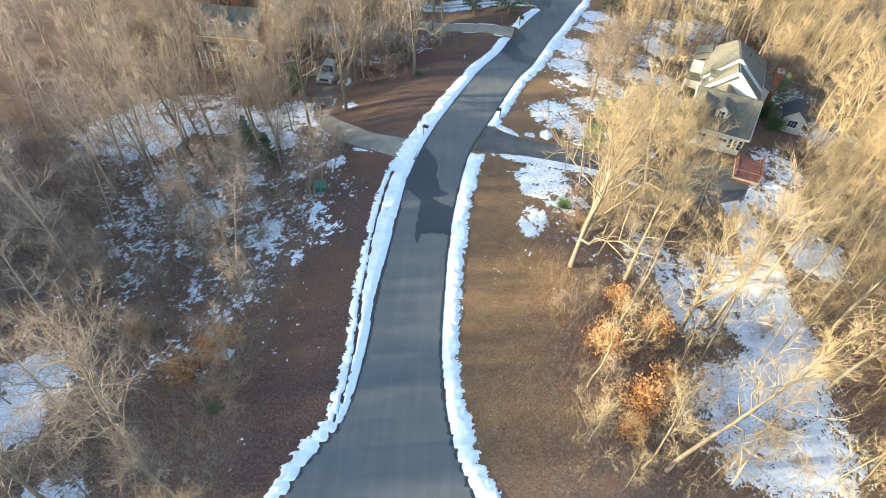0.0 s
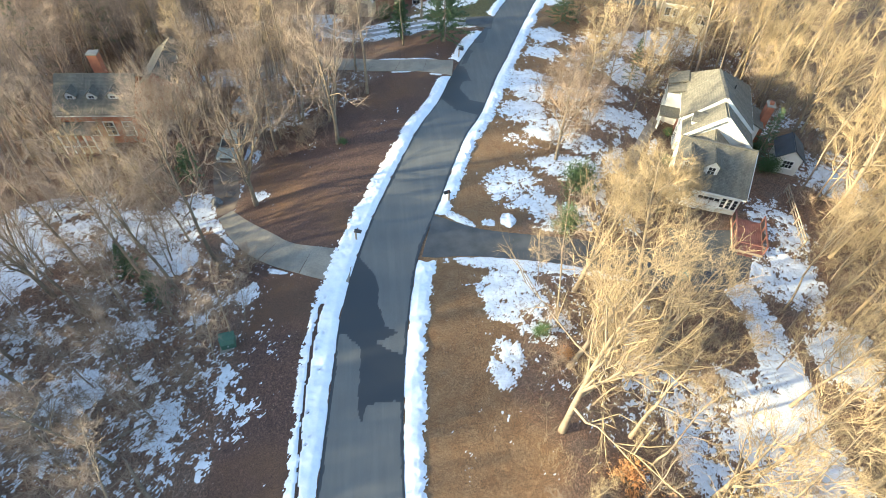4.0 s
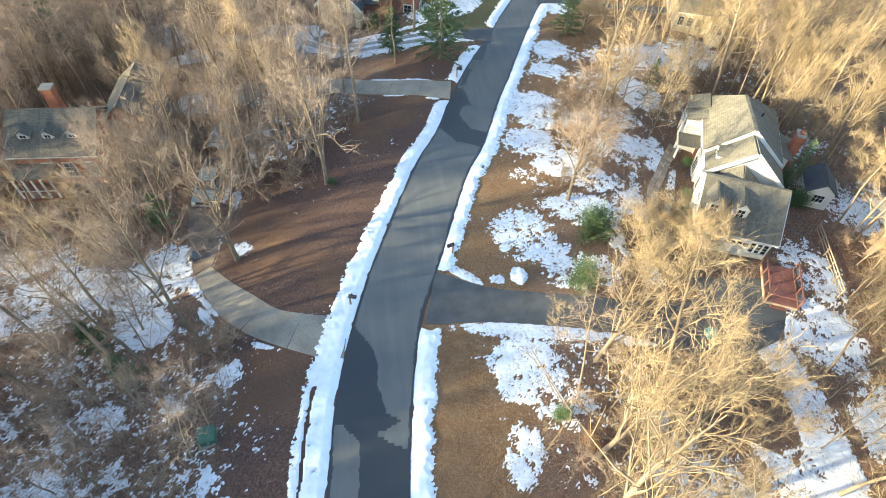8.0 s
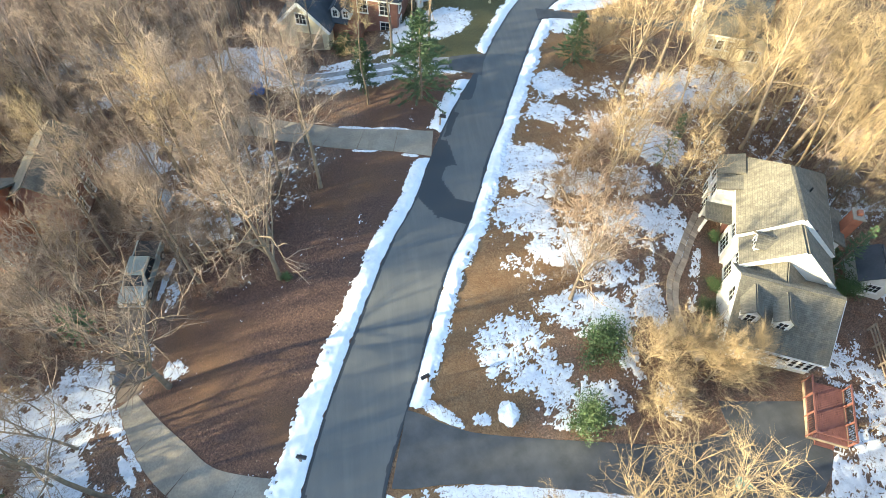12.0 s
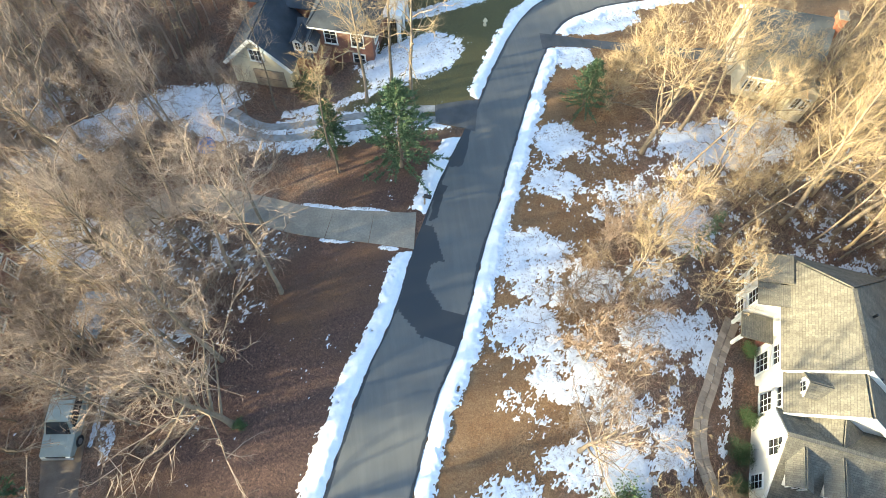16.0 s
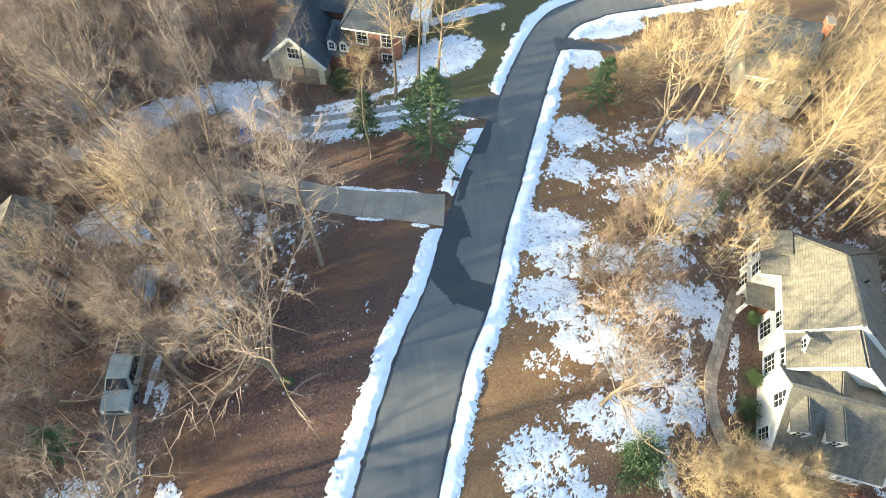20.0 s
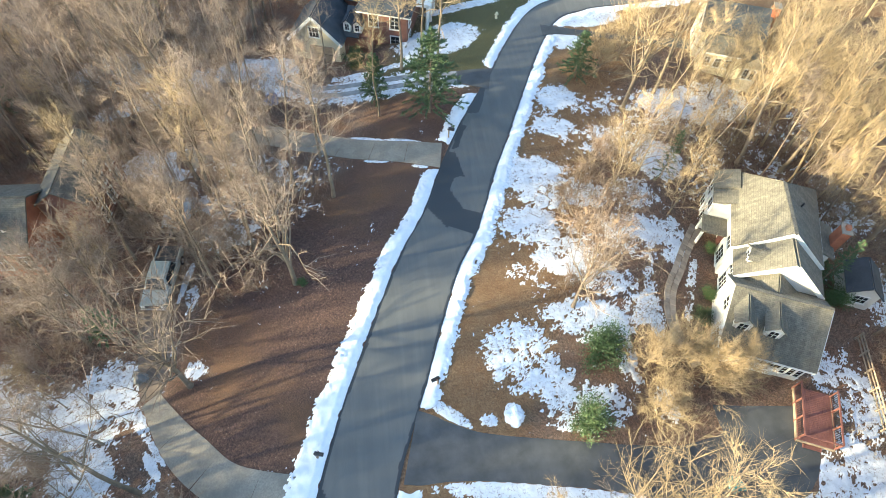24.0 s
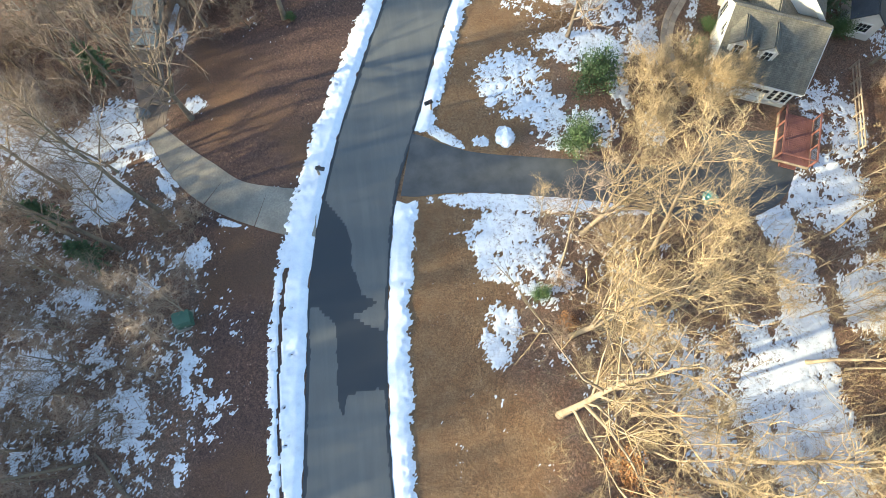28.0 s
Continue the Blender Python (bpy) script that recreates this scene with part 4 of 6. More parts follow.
for a in (("spruce", 7.8, 80.2, 1.0), ("spruce", 22.9, 84.2, 0.62), ("spruce_small", 2.8, 83.2, 1.0), ("pine", -33.0, 86.0, 1.0), ("pine", -38.0, 79.0, 0.9), ("pine", 38.0, 59.6, 0.5), ("pine", 27.5, 70.6, 0.42), ("spruce_small", -18.2, 60.5, 0.8), ("spruce_small", -20.6, 48.8, 0.7), ("pine", -44.0, 95.0, 1.0)):
    plant(*a)
for a in (("evergreen_bush", 17.5, 54.7, 2.3), ("evergreen_bush", 15.4, 49.9, 1.75), ("evergreen_bush", 11.2, 39.4, 0.85), ("evergreen_bush", 28.1, 59.0, 0.95), ("evergreen_bush", 26.9, 57.2, 1.05), ("evergreen_bush", 26.0, 55.4, 0.8), ("evergreen_bush", 29.9, 63.4, 0.7), ("evergreen_bush", 31.0, 65.9, 0.6), ("evergreen_bush", 38.6, 57.8, 1.5), ("evergreen_bush", 37.9, 60.8, 1.4),
          ("evergreen_bush", -14.2, 18.0, 0.55), ("beech", -15.3, 22.8, 1.55), ("beech", -17.6, 21.0, 1.2), ("beech", 12.1, 23.9, 1.5), ("beech", 14.6, 19.8, 1.55), ("beech", 12.3, 37.4, 0.6), ("beech", 16.5, 25.4, 1.4), ("beech", 14.4, 28.5, 1.1), ("beech", 16.8, 21.8, 1.3), ("beech", 13.2, 17.4, 1.0), ("beech", -22.0, 24.0, 1.1)):
    plant(*a)

for a in ((18.2, 63.6, 1.9), (19.8, 66.0, 2.0), (17.4, 67.4, 1.7), (20.6, 62.6, 1.7), (21.0, 71.0, 2.0), (23.2, 72.4, 2.0), (22.6, 66.0, 1.6), (18.6, 60.6, 1.4), (19.4, 69.0, 1.8), (16.2, 60.0, 1.0)):
    plant("shrub", *a)


HOUSES = ((24.5, 39.5, 48, 70), (-32, -19.4, 63.6, 77.5), (-8, 8, 89, 102), (35, 42.5, 84, 91), (37.5, 43.5, 55, 61))


def free(x, y):
    """How much woodland a place has: 0 is open, 1 is thick."""
    d, w = road_dist(np.array([x]), np.array([y]))
    d = float(d[0])
    if drive_dist(np.array([x]), np.array([y]))[0] < 1.2:
        return 0
    for hx0, hx1, hy0, hy1 in HOUSES:
        if hx0 < x < hx1 and hy0 < y < hy1:
            return 0
    lim_l = 9.5 + 6.5 * (48 < y < 62) + 2.0 * (y > 76)
    lim_r = 10.5 + 3.5 * (y > 48)
    if -lim_l < d < lim_r:
        return 0
    for px, py, rx, ry, a, dense in PATCHES:
        if dense > 0.6 and rx > 1.5 and ((x - px) / rx) ** 2 + ((y - py) / ry) ** 2 < 0.9:
            return 0.08
    if d > 0 and 20 < x < 32 and y < 45:
        return 0.15
    if d < 0 and y < 31:
        return 0.15
    if d < 0 and y < 62 and x < -12:
        return 0.22
    if y < 46:
        return 0.42
    if d > 0 and 48 < y < 70 and x < 25.5:
        return 0
    return 1.0


def scatter(n, x0, x1, y0, y1, kinds, gapm, sizes):
    done = tries = 0
    while done < n and tries < n * 14:
        tries += 1
        x, y = rng.uniform(x0, x1), rng.uniform(y0, y1)
        if rng.random() > free(x, y) or any((x - a) ** 2 + (y - b) ** 2 < gapm * gapm for a, b in PLANTED):
            continue
        plant(rng.choice(kinds), x, y, rng.uniform(*sizes), rng.uniform(0, 5), rng.uniform(0, 360))
        done += 1


scatter(85, -42, -9, 10, 100, ["tall", "tall", "pole", "pole", "small", "broad"], 2.2, (0.75, 1.1))
scatter(70, 10, 48, 10, 100, ["tall", "broad", "pole", "pole", "small"], 2.4, (0.75, 1.1))
scatter(45, -36, 0, 10, 100, ["small", "pole", "small"], 1.5, (0.6, 1.0))
scatter(35, 9, 46, 14, 100, ["small", "pole"], 1.6, (0.6, 1.0))
scatter(190, -42, -8, 12, 100, ["sapling"], 1.15, (0.6, 1.15))
scatter(80, 11, 46, 14, 100, ["sapling"], 1.3, (0.6, 1.1))
scatter(100, -38, -6, 10, 95, ["shrub"], 0.9, (0.6, 1.4))
scatter(75, 9, 46, 14, 95, ["shrub"], 0.9, (0.6, 1.3))


def brush(name, label, mat, n, x0, x1, y0, y1, seed, tall):
    """Undergrowth: thin upright stems, each with a few side twigs."""
    rs = np.random.RandomState(seed)
    x, y = rs.uniform(x0, x1, n), rs.uniform(y0, y1, n)
    d, w = road_dist(x, y)
    dd = drive_dist(x, y)
    thick = vnoise(x, y, 7.0, 2, 55)
    ok = (dd > 0.7) & (np.where(d < 0, -d - 9.0 - 6.0 * ((y > 47) & (y < 61)), d - 9.5 - 4.0 * (y > 48)) > thick * 3) & (thick > 0.36)
    for px, py, rx, ry, a, dense in PATCHES:
        if dense > 0.6 and rx > 1.2:
            ok &= ~((((x - px) / rx) ** 2 + ((y - py) / ry) ** 2 < 0.8) & (rs.rand(n) < 0.9))
    for hx0, hx1, hy0, hy1 in HOUSES:
        ok &= ~((x > hx0) & (x < hx1) & (y > hy0) & (y < hy1))
    x, y, d = x[ok], y[ok], d[ok]
    p = np.stack([x, y, lie(d, x, y) - 0.03], 1)
    L = rs.uniform(0.4, 1.0, len(x)) ** 1.5 * tall
    v = np.stack([rs.normal(0, 0.28, len(x)), rs.normal(0, 0.28, len(x)), np.ones(len(x))], 1) * L[:, None]
    P, D, R = [p], [v], [np.full(len(x), 0.012)]
    for k in range(6):
        f = rs.uniform(0.2, 0.9, len(x))[:, None]
        P.append(p + v * f)
        D.append((rs.normal(0, 0.55, v.shape) + np.array((0, 0, 0.45))) * (L * 0.5)[:, None] * (1.1 - f))
        R.append(np.full(len(x), 0.009))
    V, F = cones(np.vstack(P), np.vstack(D), np.concatenate(R))
    return tagged(raw(name, V, F, mat), label, "undergrowth", kind="stuff")


brush("woodland_undergrowth", "tangled leafless saplings and briars in the litter", M_TWIG_RED, 24000, -54, 0, 8, 116, 61, 2.6)
brush("verge_undergrowth", "tan leafless brush and saplings beside the lawns", M_TWIG, 20000, 8, 58, 8, 112, 62, 2.4)


def joined_woods(name, label, src, spots, seed, sizes, mat=None):
    """Many trees in one mesh, for woods that nobody could count."""
    rs = np.random.RandomState(seed)
    arr = []
    for a, b in src:
        off = len(a[0])
        fa = [f if len(f) == 4 else (*f, f[2]) for f in a[1]]
        fb = [tuple(i + off for i in (f if len(f) == 4 else (*f, f[2]))) for f in b[1]]
        arr.append((np.array(list(map(tuple, a[0])) + list(map(tuple, b[0]))), np.array(fa + fb)))
    Vs, Fs, base = [], [], 0
    for x, y in spots:
        V, Fc = arr[rs.randint(len(arr))]
        c, s = math.cos(t := rs.rand() * 6.28), math.sin(t)
        k = rs.uniform(*sizes)
        lx, ly = rs.uniform(-0.06, 0.06, 2)
        Vs.append(np.stack([(V[:, 0] * c - V[:, 1] * s + lx * V[:, 2]) * k + x, (V[:, 0] * s + V[:, 1] * c + ly * V[:, 2]) * k + y, V[:, 2] * k + gz(x, y)], 1))
        Fs.append(Fc + base)
        base += len(V)
    V, Fc = np.vstack(Vs), np.vstack(Fs)
    tri = Fc[:, 2] == Fc[:, 3]
    ob = raw(name, V, Fc[~tri].tolist() + Fc[tri][:, :3].tolist(), mat or M_TWIG)
    return tagged(ob, label, "woods", kind="stuff")


def spots_in(n, seed, gapm, rule):
    rs = np.random.RandomState(seed)
    pts = []
    for _ in range(n * 15):
        x, y = rs.uniform(-92, 105), rs.uniform(0, 165)
        if not rule(x, y, rs) or any((x - a) ** 2 + (y - b) ** 2 < gapm * gapm for a, b in pts):
            continue
        pts.append((x, y))
        if len(pts) >= n:
            break
    return pts


def behind(x, y, rs):
    near = -52 < x < 60 and y < 114
    return near and (x < -22 or x > 34 or y > 86) and rs.rand() < free(x, y)


def beyond(x, y, rs):
    # the left side runs on out of view, added to block low sun
    if (-50 < x < 58 and y < 110) or (x > 0 and x - 8 > 20 + y * 0.75):
        return False
    return abs(road_dist(np.array([x]), np.array([y]))[0][0]) > 8


WOODS = [make_tree(s, height=14, radius=0.12, first=0.28, limbs=15, spread=0.26, subs=5, twigs=5, twig=0.011, twig_len=1.0) for s in (74, 75, 76)]
FAR_WOODS = [make_tree(s, height=16, radius=0.16, first=0.3, limbs=11, spread=0.26, subs=4, twigs=4, twig=0.022, twig_len=1.7) for s in (71, 72, 73)]
# coarse thick-twigged trees for unseen woods that shade the left yards
SHADE_WOODS = [make_tree(s, height=17, radius=0.2, first=0.25, limbs=11, spread=0.27, subs=3, twigs=3, twig=0.045, twig_len=1.9) for s in (81, 82)]
NEAR_SPOTS, FAR_SPOTS = spots_in(250, 5, 1.6, behind), spots_in(600, 8, 2.3, beyond)
joined_woods("back_woods", "thicket of slender trees with sunlit golden twigs behind the yards", WOODS, [p for p in NEAR_SPOTS if p[0] >= 4], 6, (0.7, 1.1))
# left part in the paler twigs that stand in for haze
joined_woods("back_woods", "thicket of slender haze-paled brown trees behind the yards", WOODS, [p for p in NEAR_SPOTS if p[0] < 4], 7, (0.7, 1.1), M_TWIG_HAZY)
# out of view to the west, added only to block low sun
SHADE_SPOTS = list(zip(np.random.RandomState(91).uniform(-112, -50, 230), np.random.RandomState(92).uniform(-18, 40, 230)))
joined_woods("western_woods", "unseen leafless woodland added to shade the left yards", SHADE_WOODS, SHADE_SPOTS, 14, (0.95, 1.3), M_TWIG_SHADED)
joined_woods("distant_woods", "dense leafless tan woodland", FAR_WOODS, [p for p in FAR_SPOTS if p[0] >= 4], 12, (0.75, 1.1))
joined_woods("distant_woods", "dense leafless grey-brown woodland", FAR_WOODS, [p for p in FAR_SPOTS if p[0] < 4], 13, (0.75, 1.1), M_TWIG_HAZY)


# ---- houses ----
def roof_plane(parent, poly, mat, thick=0.14):
    a, b, c = (Vector(p) for p in poly[:3])
    n = (b - a).cross(c - a).normalized()
    if n.z < 0:
        n = -n
    return part("roof", slab([tuple(Vector(p) + n * 0.02) for p in poly], n * thick), mat, parent)


def beam(p, q, w, h):
    """A board from p to q, w wide and h high."""
    p, q = Vector(p), Vector(q)
    bm = B(0, (q - p).length, -w / 2, w / 2, -h / 2, h / 2)
    d = (q - p).normalized()
    bm.transform(Matrix.Translation(p) @ d.to_track_quat("X", "Z").to_matrix().to_4x4())
    return bm


def board(name, parent, p, q, w, h, mat):
    return part(name, beam(p, q, w, h), mat, parent)


def window(parent, x, y, z, facing, w, h, cols=2, rows=2, mat=None, base=Matrix()):
    """A framed window whose outer face looks along facing (degrees, 0 is -y); x, y, z is the middle of its foot on the wall."""
    m = pose(x, y, z, 0, 0, facing)
    t = 0.09
    bm = bmesh.new()
    o = [(-w / 2 - t, -t), (w / 2 + t, -t), (w / 2 + t, h + t), (-w / 2 - t, h + t)]
    n = [(-w / 2, 0), (w / 2, 0), (w / 2, h), (-w / 2, h)]
    vs = [[bm.verts.new((a, d, b)) for a, b in ring] for ring, d in ((o, -0.05), (n, -0.05), (n, 0.04), (o, 0.04))]
    for r in range(4):
        for k in range(4):
            bm.faces.new((vs[r][k], vs[r][(k + 1) % 4], vs[(r + 1) % 4][(k + 1) % 4], vs[(r + 1) % 4][k]))
    fr = part("window", bm, mat or M_TRIM, parent)
    fr.matrix_local = base @ m
    for i in range(1, cols):
        part("muntin", B(-w / 2 + w * i / cols - 0.016, -w / 2 + w * i / cols + 0.016, -0.035, 0.02, 0, h), mat or M_TRIM, fr)
    for j in range(1, rows):
        part("muntin", B(-w / 2, w / 2, -0.032, 0.018, h * j / rows - 0.016, h * j / rows + 0.016), mat or M_TRIM, fr)
    for i in range(cols):
        for j in range(rows):
            part("pane", B(-w / 2 + w * i / cols, -w / 2 + w * (i + 1) / cols, -0.018, 0.0, h * j / rows, h * (j + 1) / rows), M_GLASS, fr)
    part("sill", B(-w / 2 - 0.14, w / 2 + 0.14, -0.12, 0.05, -0.10, -0.03), mat or M_TRIM, fr)
    return fr


def dormer(parent, x, y, z, facing, w, h, peak, depth, wall, roof):
    """A gabled dormer: white front with a window, cheeks and two small roof planes running back into the slope."""
    m = pose(x, y, z, 0, 0, facing)
    d = part("dormer", slab([(-w / 2, 0, 0), (w / 2, 0, 0), (w / 2, 0, h), (0, 0, peak), (-w / 2, 0, h)], (0, depth, 0)), wall, parent)
    d.matrix_local = m
    for s in (-1, 1):
        sl = (peak - h) / (w / 2)
        e = w / 2 + 0.14
        roof_plane(d, [(0, -0.16, peak + 0.03), (0, depth, peak + 0.03), (s * e, depth, peak - e * sl + 0.03), (s * e, -0.16, peak - e * sl + 0.03)], roof, 0.07)
    window(parent, 0, -0.01, 0.22, 0, w * 0.5, h * 0.72, 2, 2, base=m)
    return d


def volume(parent, poly, off, mat, label=""):
    return part("wall", slab(poly, off), mat, parent, label)


def shuttered(parent, pts, facing, w, h, cols=2, rows=3):
    for x, y, z in pts:
        window(parent, x, y, z, facing, w, h, cols, rows)


def white_house():
    """Two-storey house with a garage wing. Local x runs to the back of the lot, y away along the front, floor at 0."""
    h = thing("house", "white two-storey house with weathered brown shingle roofs and an attached garage", "house", pose(30, 60, -2.1, 0, 0, -23))
    # main block with a hipped far end
    volume(h, [(-0.9, 0.9, -0.6), (5.0, 0.9, -0.6), (5.0, 0.9, 4.5), (1.95, 0.9, 7.1), (-0.9, 0.9, 4.5)], (0, 0.25, 0), M_SIDING)
    volume(h, [(-0.9, 1.15, -0.6), (5.0, 1.15, -0.6), (5.0, 1.15, 4.5), (-0.9, 1.15, 4.5)], (0, 7.3, 0), M_SIDING)
    ex, ey = 0.35, 0.35
    rf = [(1.95, 0.75, 7.2), (1.3, 5.7, 7.2)]
    roof_plane(h, [rf[0], rf[1], (-0.9 - ex, 8.45 + ey, 4.35), (-0.9 - ex, 0.75, 4.35)], M_SHINGLE)
    roof_plane(h, [rf[0], rf[1], (5.0 + ex, 8.45 + ey, 4.35), (5.0 + ex, 0.75, 4.35)], M_SHINGLE)
    roof_plane(h, [rf[1], (5.0 + ex, 8.45 + ey, 4.35), (-0.9 - ex, 8.45 + ey, 4.35)], M_SHINGLE)
    part("ridge_cap", beam((1.95, 0.75, 7.36), (1.3, 5.7, 7.36), 0.28, 0.06), M_SHINGLE, h)
    # nearer, slightly lower block with its white gable
    volume(h, [(-0.6, -1.5, -0.6), (5.0, -1.5, -0.6), (5.0, -1.5, 4.2), (2.2, -1.5, 6.75), (-0.6, -1.5, 4.2)], (0, 2.38, 0), M_SIDING)
    for s, e, ez in ((-1, -0.6 - 0.35, 4.0), (1, 5.0 + 0.35, 4.0)):
        roof_plane(h, [(2.2, -1.75, 6.82), (1.97, 0.74, 6.82), (e, 0.74, ez), (e, -1.75, ez)], M_SHINGLE)
        board("rake_board", h, (2.2, -1.80, 6.86), (e, -1.80, ez + 0.03), 0.06, 0.34, M_TRIM)
        board("rake_board", h, (1.95, 0.72, 7.22), (e - 0.02 * s, 0.72, ez + 0.30), 0.07, 0.36, M_TRIM)
        board("fascia", h, (e, -1.75, ez - 0.02), (e, 0.74, ez - 0.02), 0.05, 0.22, M_TRIM)
        ea = (-0.9 - ex) if s < 0 else (5.0 + ex)
        board("fascia", h, (ea, 0.78, 4.30), (ea, 8.45 + ey, 4.30), 0.05, 0.24, M_TRIM)
        board("gutter", h, (ea + 0.07 * s, 0.85, 4.38), (ea + 0.07 * s, 8.45, 4.38), 0.12, 0.10, M_TRIM)
    # front bay and porch
    volume(h, [(-2.5, 5.0, -0.6), (-2.5, 8.3, -0.6), (-2.5, 8.3, 4.2), (-2.5, 5.0, 4.2)], (1.59, 0, 0), M_SIDING)
    roof_plane(h, [(-0.85, 6.4, 5.0), (-0.85, 8.5, 5.0), (-2.72, 8.5, 4.25), (-2.72, 6.4, 4.25)], M_SHINGLE)
    roof_plane(h, [(-0.85, 4.8, 4.8), (-0.85, 6.36, 4.8), (-2.72, 6.36, 4.25), (-2.72, 4.8, 4.25)], M_SHINGLE, 0.10)
    part("porch_roof", B(-2.9, -0.92, 3.1, 4.9, 2.55, 2.72), M_SHINGLE, h)
    for py in (3.25, 4.75):
        part("column", B(-2.84, -2.66, py - 0.1, py + 0.1, 0, 2.54), M_TRIM, h)
    part("porch_floor", B(-3.0, -0.92, 3.0, 5.0, -0.3, 0.12), M_CONCRETE, h)
    part("front_door", B(-0.96, -0.90, 3.5, 4.45, 0.12, 2.2), M_DECK, h)
    shuttered(h, [(-2.52, 7.5, 0.7), (-2.52, 5.8, 0.7), (-2.52, 7.5, 2.75), (-2.52, 5.8, 2.75)], -90, 0.95, 1.35)
    shuttered(h, [(-0.92, 2.2, 0.7), (-0.92, 2.2, 2.85)], -90, 1.25, 1.45, 3, 3)
    shuttered(h, [(-0.62, -0.4, 0.7), (-0.62, -0.4, 2.75)], -90, 1.2, 1.35, 3, 3)
    shuttered(h, [(5.02, 2.0, 0.7), (5.02, 7.0, 0.7), (5.02, 7.0, 2.9)], 90, 1.0, 1.3)
    dormer(h, -0.35, -0.2, 4.40, -90, 1.15, 0.95, 1.45, 1.6, M_SIDING, M_SHINGLE)
    # back bump-out and chimney
    volume(h, [(5.0, 2.7, -0.6), (6.4, 2.7, -0.6), (6.4, 2.7, 3.6), (5.0, 2.7, 4.2)], (0, 2.9, 0), M_SIDING)
    roof_plane(h, [(4.95, 2.5, 4.35), (4.95, 5.8, 4.35), (6.7, 5.8, 3.6), (6.7, 2.5, 3.6)], M_SHINGLE)
    window(h, 5.7, 2.68, 1.2, 0, 0.8, 1.3, 2, 3)
    ch = part("chimney", B(6.42, 7.1, 3.7, 4.7, -0.6, 5.5, 0.02), M_BRICK, h, "orange brick chimney")
    part("chimney_cap", B(6.36, 7.16, 3.64, 4.76, 5.5, 5.62, 0.02), M_CONCRETE, ch)
    part("flue", B(6.6, 6.92, 4.0, 4.4, 5.62, 5.86), M_BRICK, ch)
    # link roof between the gable and the garage
    for s in (-1, 1):
        roof_plane(h, [(1.7, -3.2, 5.0), (1.7, -1.52, 5.35), (1.7 + s * 1.8, -1.52, 3.9), (1.7 + s * 1.8, -2.3, 4.0)], M_SHINGLE, 0.08)
    # garage wing, ridge across the lot
    volume(h, [(-1.0, -6.8, -0.6), (-1.0, -1.52, -0.6), (-1.0, -1.52, 3.5), (-1.0, -3.3, 4.9), (-1.0, -6.8, 2.5)], (6.1, 0, 0), M_SIDING)
    roof_plane(h, [(-1.3, -3.3, 5.0), (5.4, -3.3, 5.0), (5.4, -7.05, 2.43), (-1.3, -7.05, 2.43)], M_SHINGLE_X)
    roof_plane(h, [(-1.3, -3.3, 5.0), (5.4, -3.3, 5.0), (5.4, -1.53, 3.7), (-1.3, -1.53, 3.7)], M_SHINGLE_X)
    part("ridge_cap", beam((-1.3, -3.3, 5.17), (5.4, -3.3, 5.17), 0.26, 0.06), M_SHINGLE, h)
    for ex2 in (-1.34, 5.44):
        board("rake_board", h, (ex2, -3.3, 4.98), (ex2, -7.05, 2.40), 0.06, 0.26, M_TRIM)
        board("rake_board", h, (ex2, -3.3, 4.98), (ex2, -1.53, 3.68), 0.06, 0.26, M_TRIM)
    board("fascia", h, (-1.3, -7.07, 2.40), (5.4, -7.07, 2.40), 0.05, 0.22, M_TRIM)
    board("gutter", h, (-1.2, -7.15, 2.46), (5.3, -7.15, 2.46), 0.12, 0.10, M_TRIM)
    for dx in (-0.25, 1.85):
        dormer(h, dx, -5.75, 3.22, 0, 1.15, 1.1, 1.65, 2.2, M_SIDING, M_SHINGLE_X)
    for x0 in (-0.8, 1.4):
        gd = part("garage_door", B(x0, x0 + 2.1, -6.86, -6.80, -0.25, 1.95, 0.01), M_TRIM, h)
        for i in range(4):
            part("pane", B(x0 + 0.12 + i * 0.48, x0 + 0.52 + i * 0.48, -6.885, -6.86, 1.5, 1.8), M_GLASS, gd)
        for k in range(1, 4):
            part("panel_joint", B(x0 + 0.03, x0 + 2.07, -6.87, -6.86, -0.25 + k * 0.55 - 0.012, -0.25 + k * 0.55 + 0.012), M_WOOD, gd)
    shuttered(h, [(3.75, -6.82, 0.9), (4.25, -6.82, 0.9), (4.75, -6.82, 0.9)], 0, 0.34, 1.1, 1, 3)
    window(h, -1.02, -3.6, 2.6, -90, 0.9, 1.5, 2, 3)
    window(h, -1.02, -5.4, 0.6, -90, 0.8, 1.3, 2, 3)
    for py in (2.8, -1.2):
        part("vent_pipe", B(3.1, 3.2, py + 2.0, py + 2.1, 5.6, 6.5), M_DARK, h)
    return h


white_house()


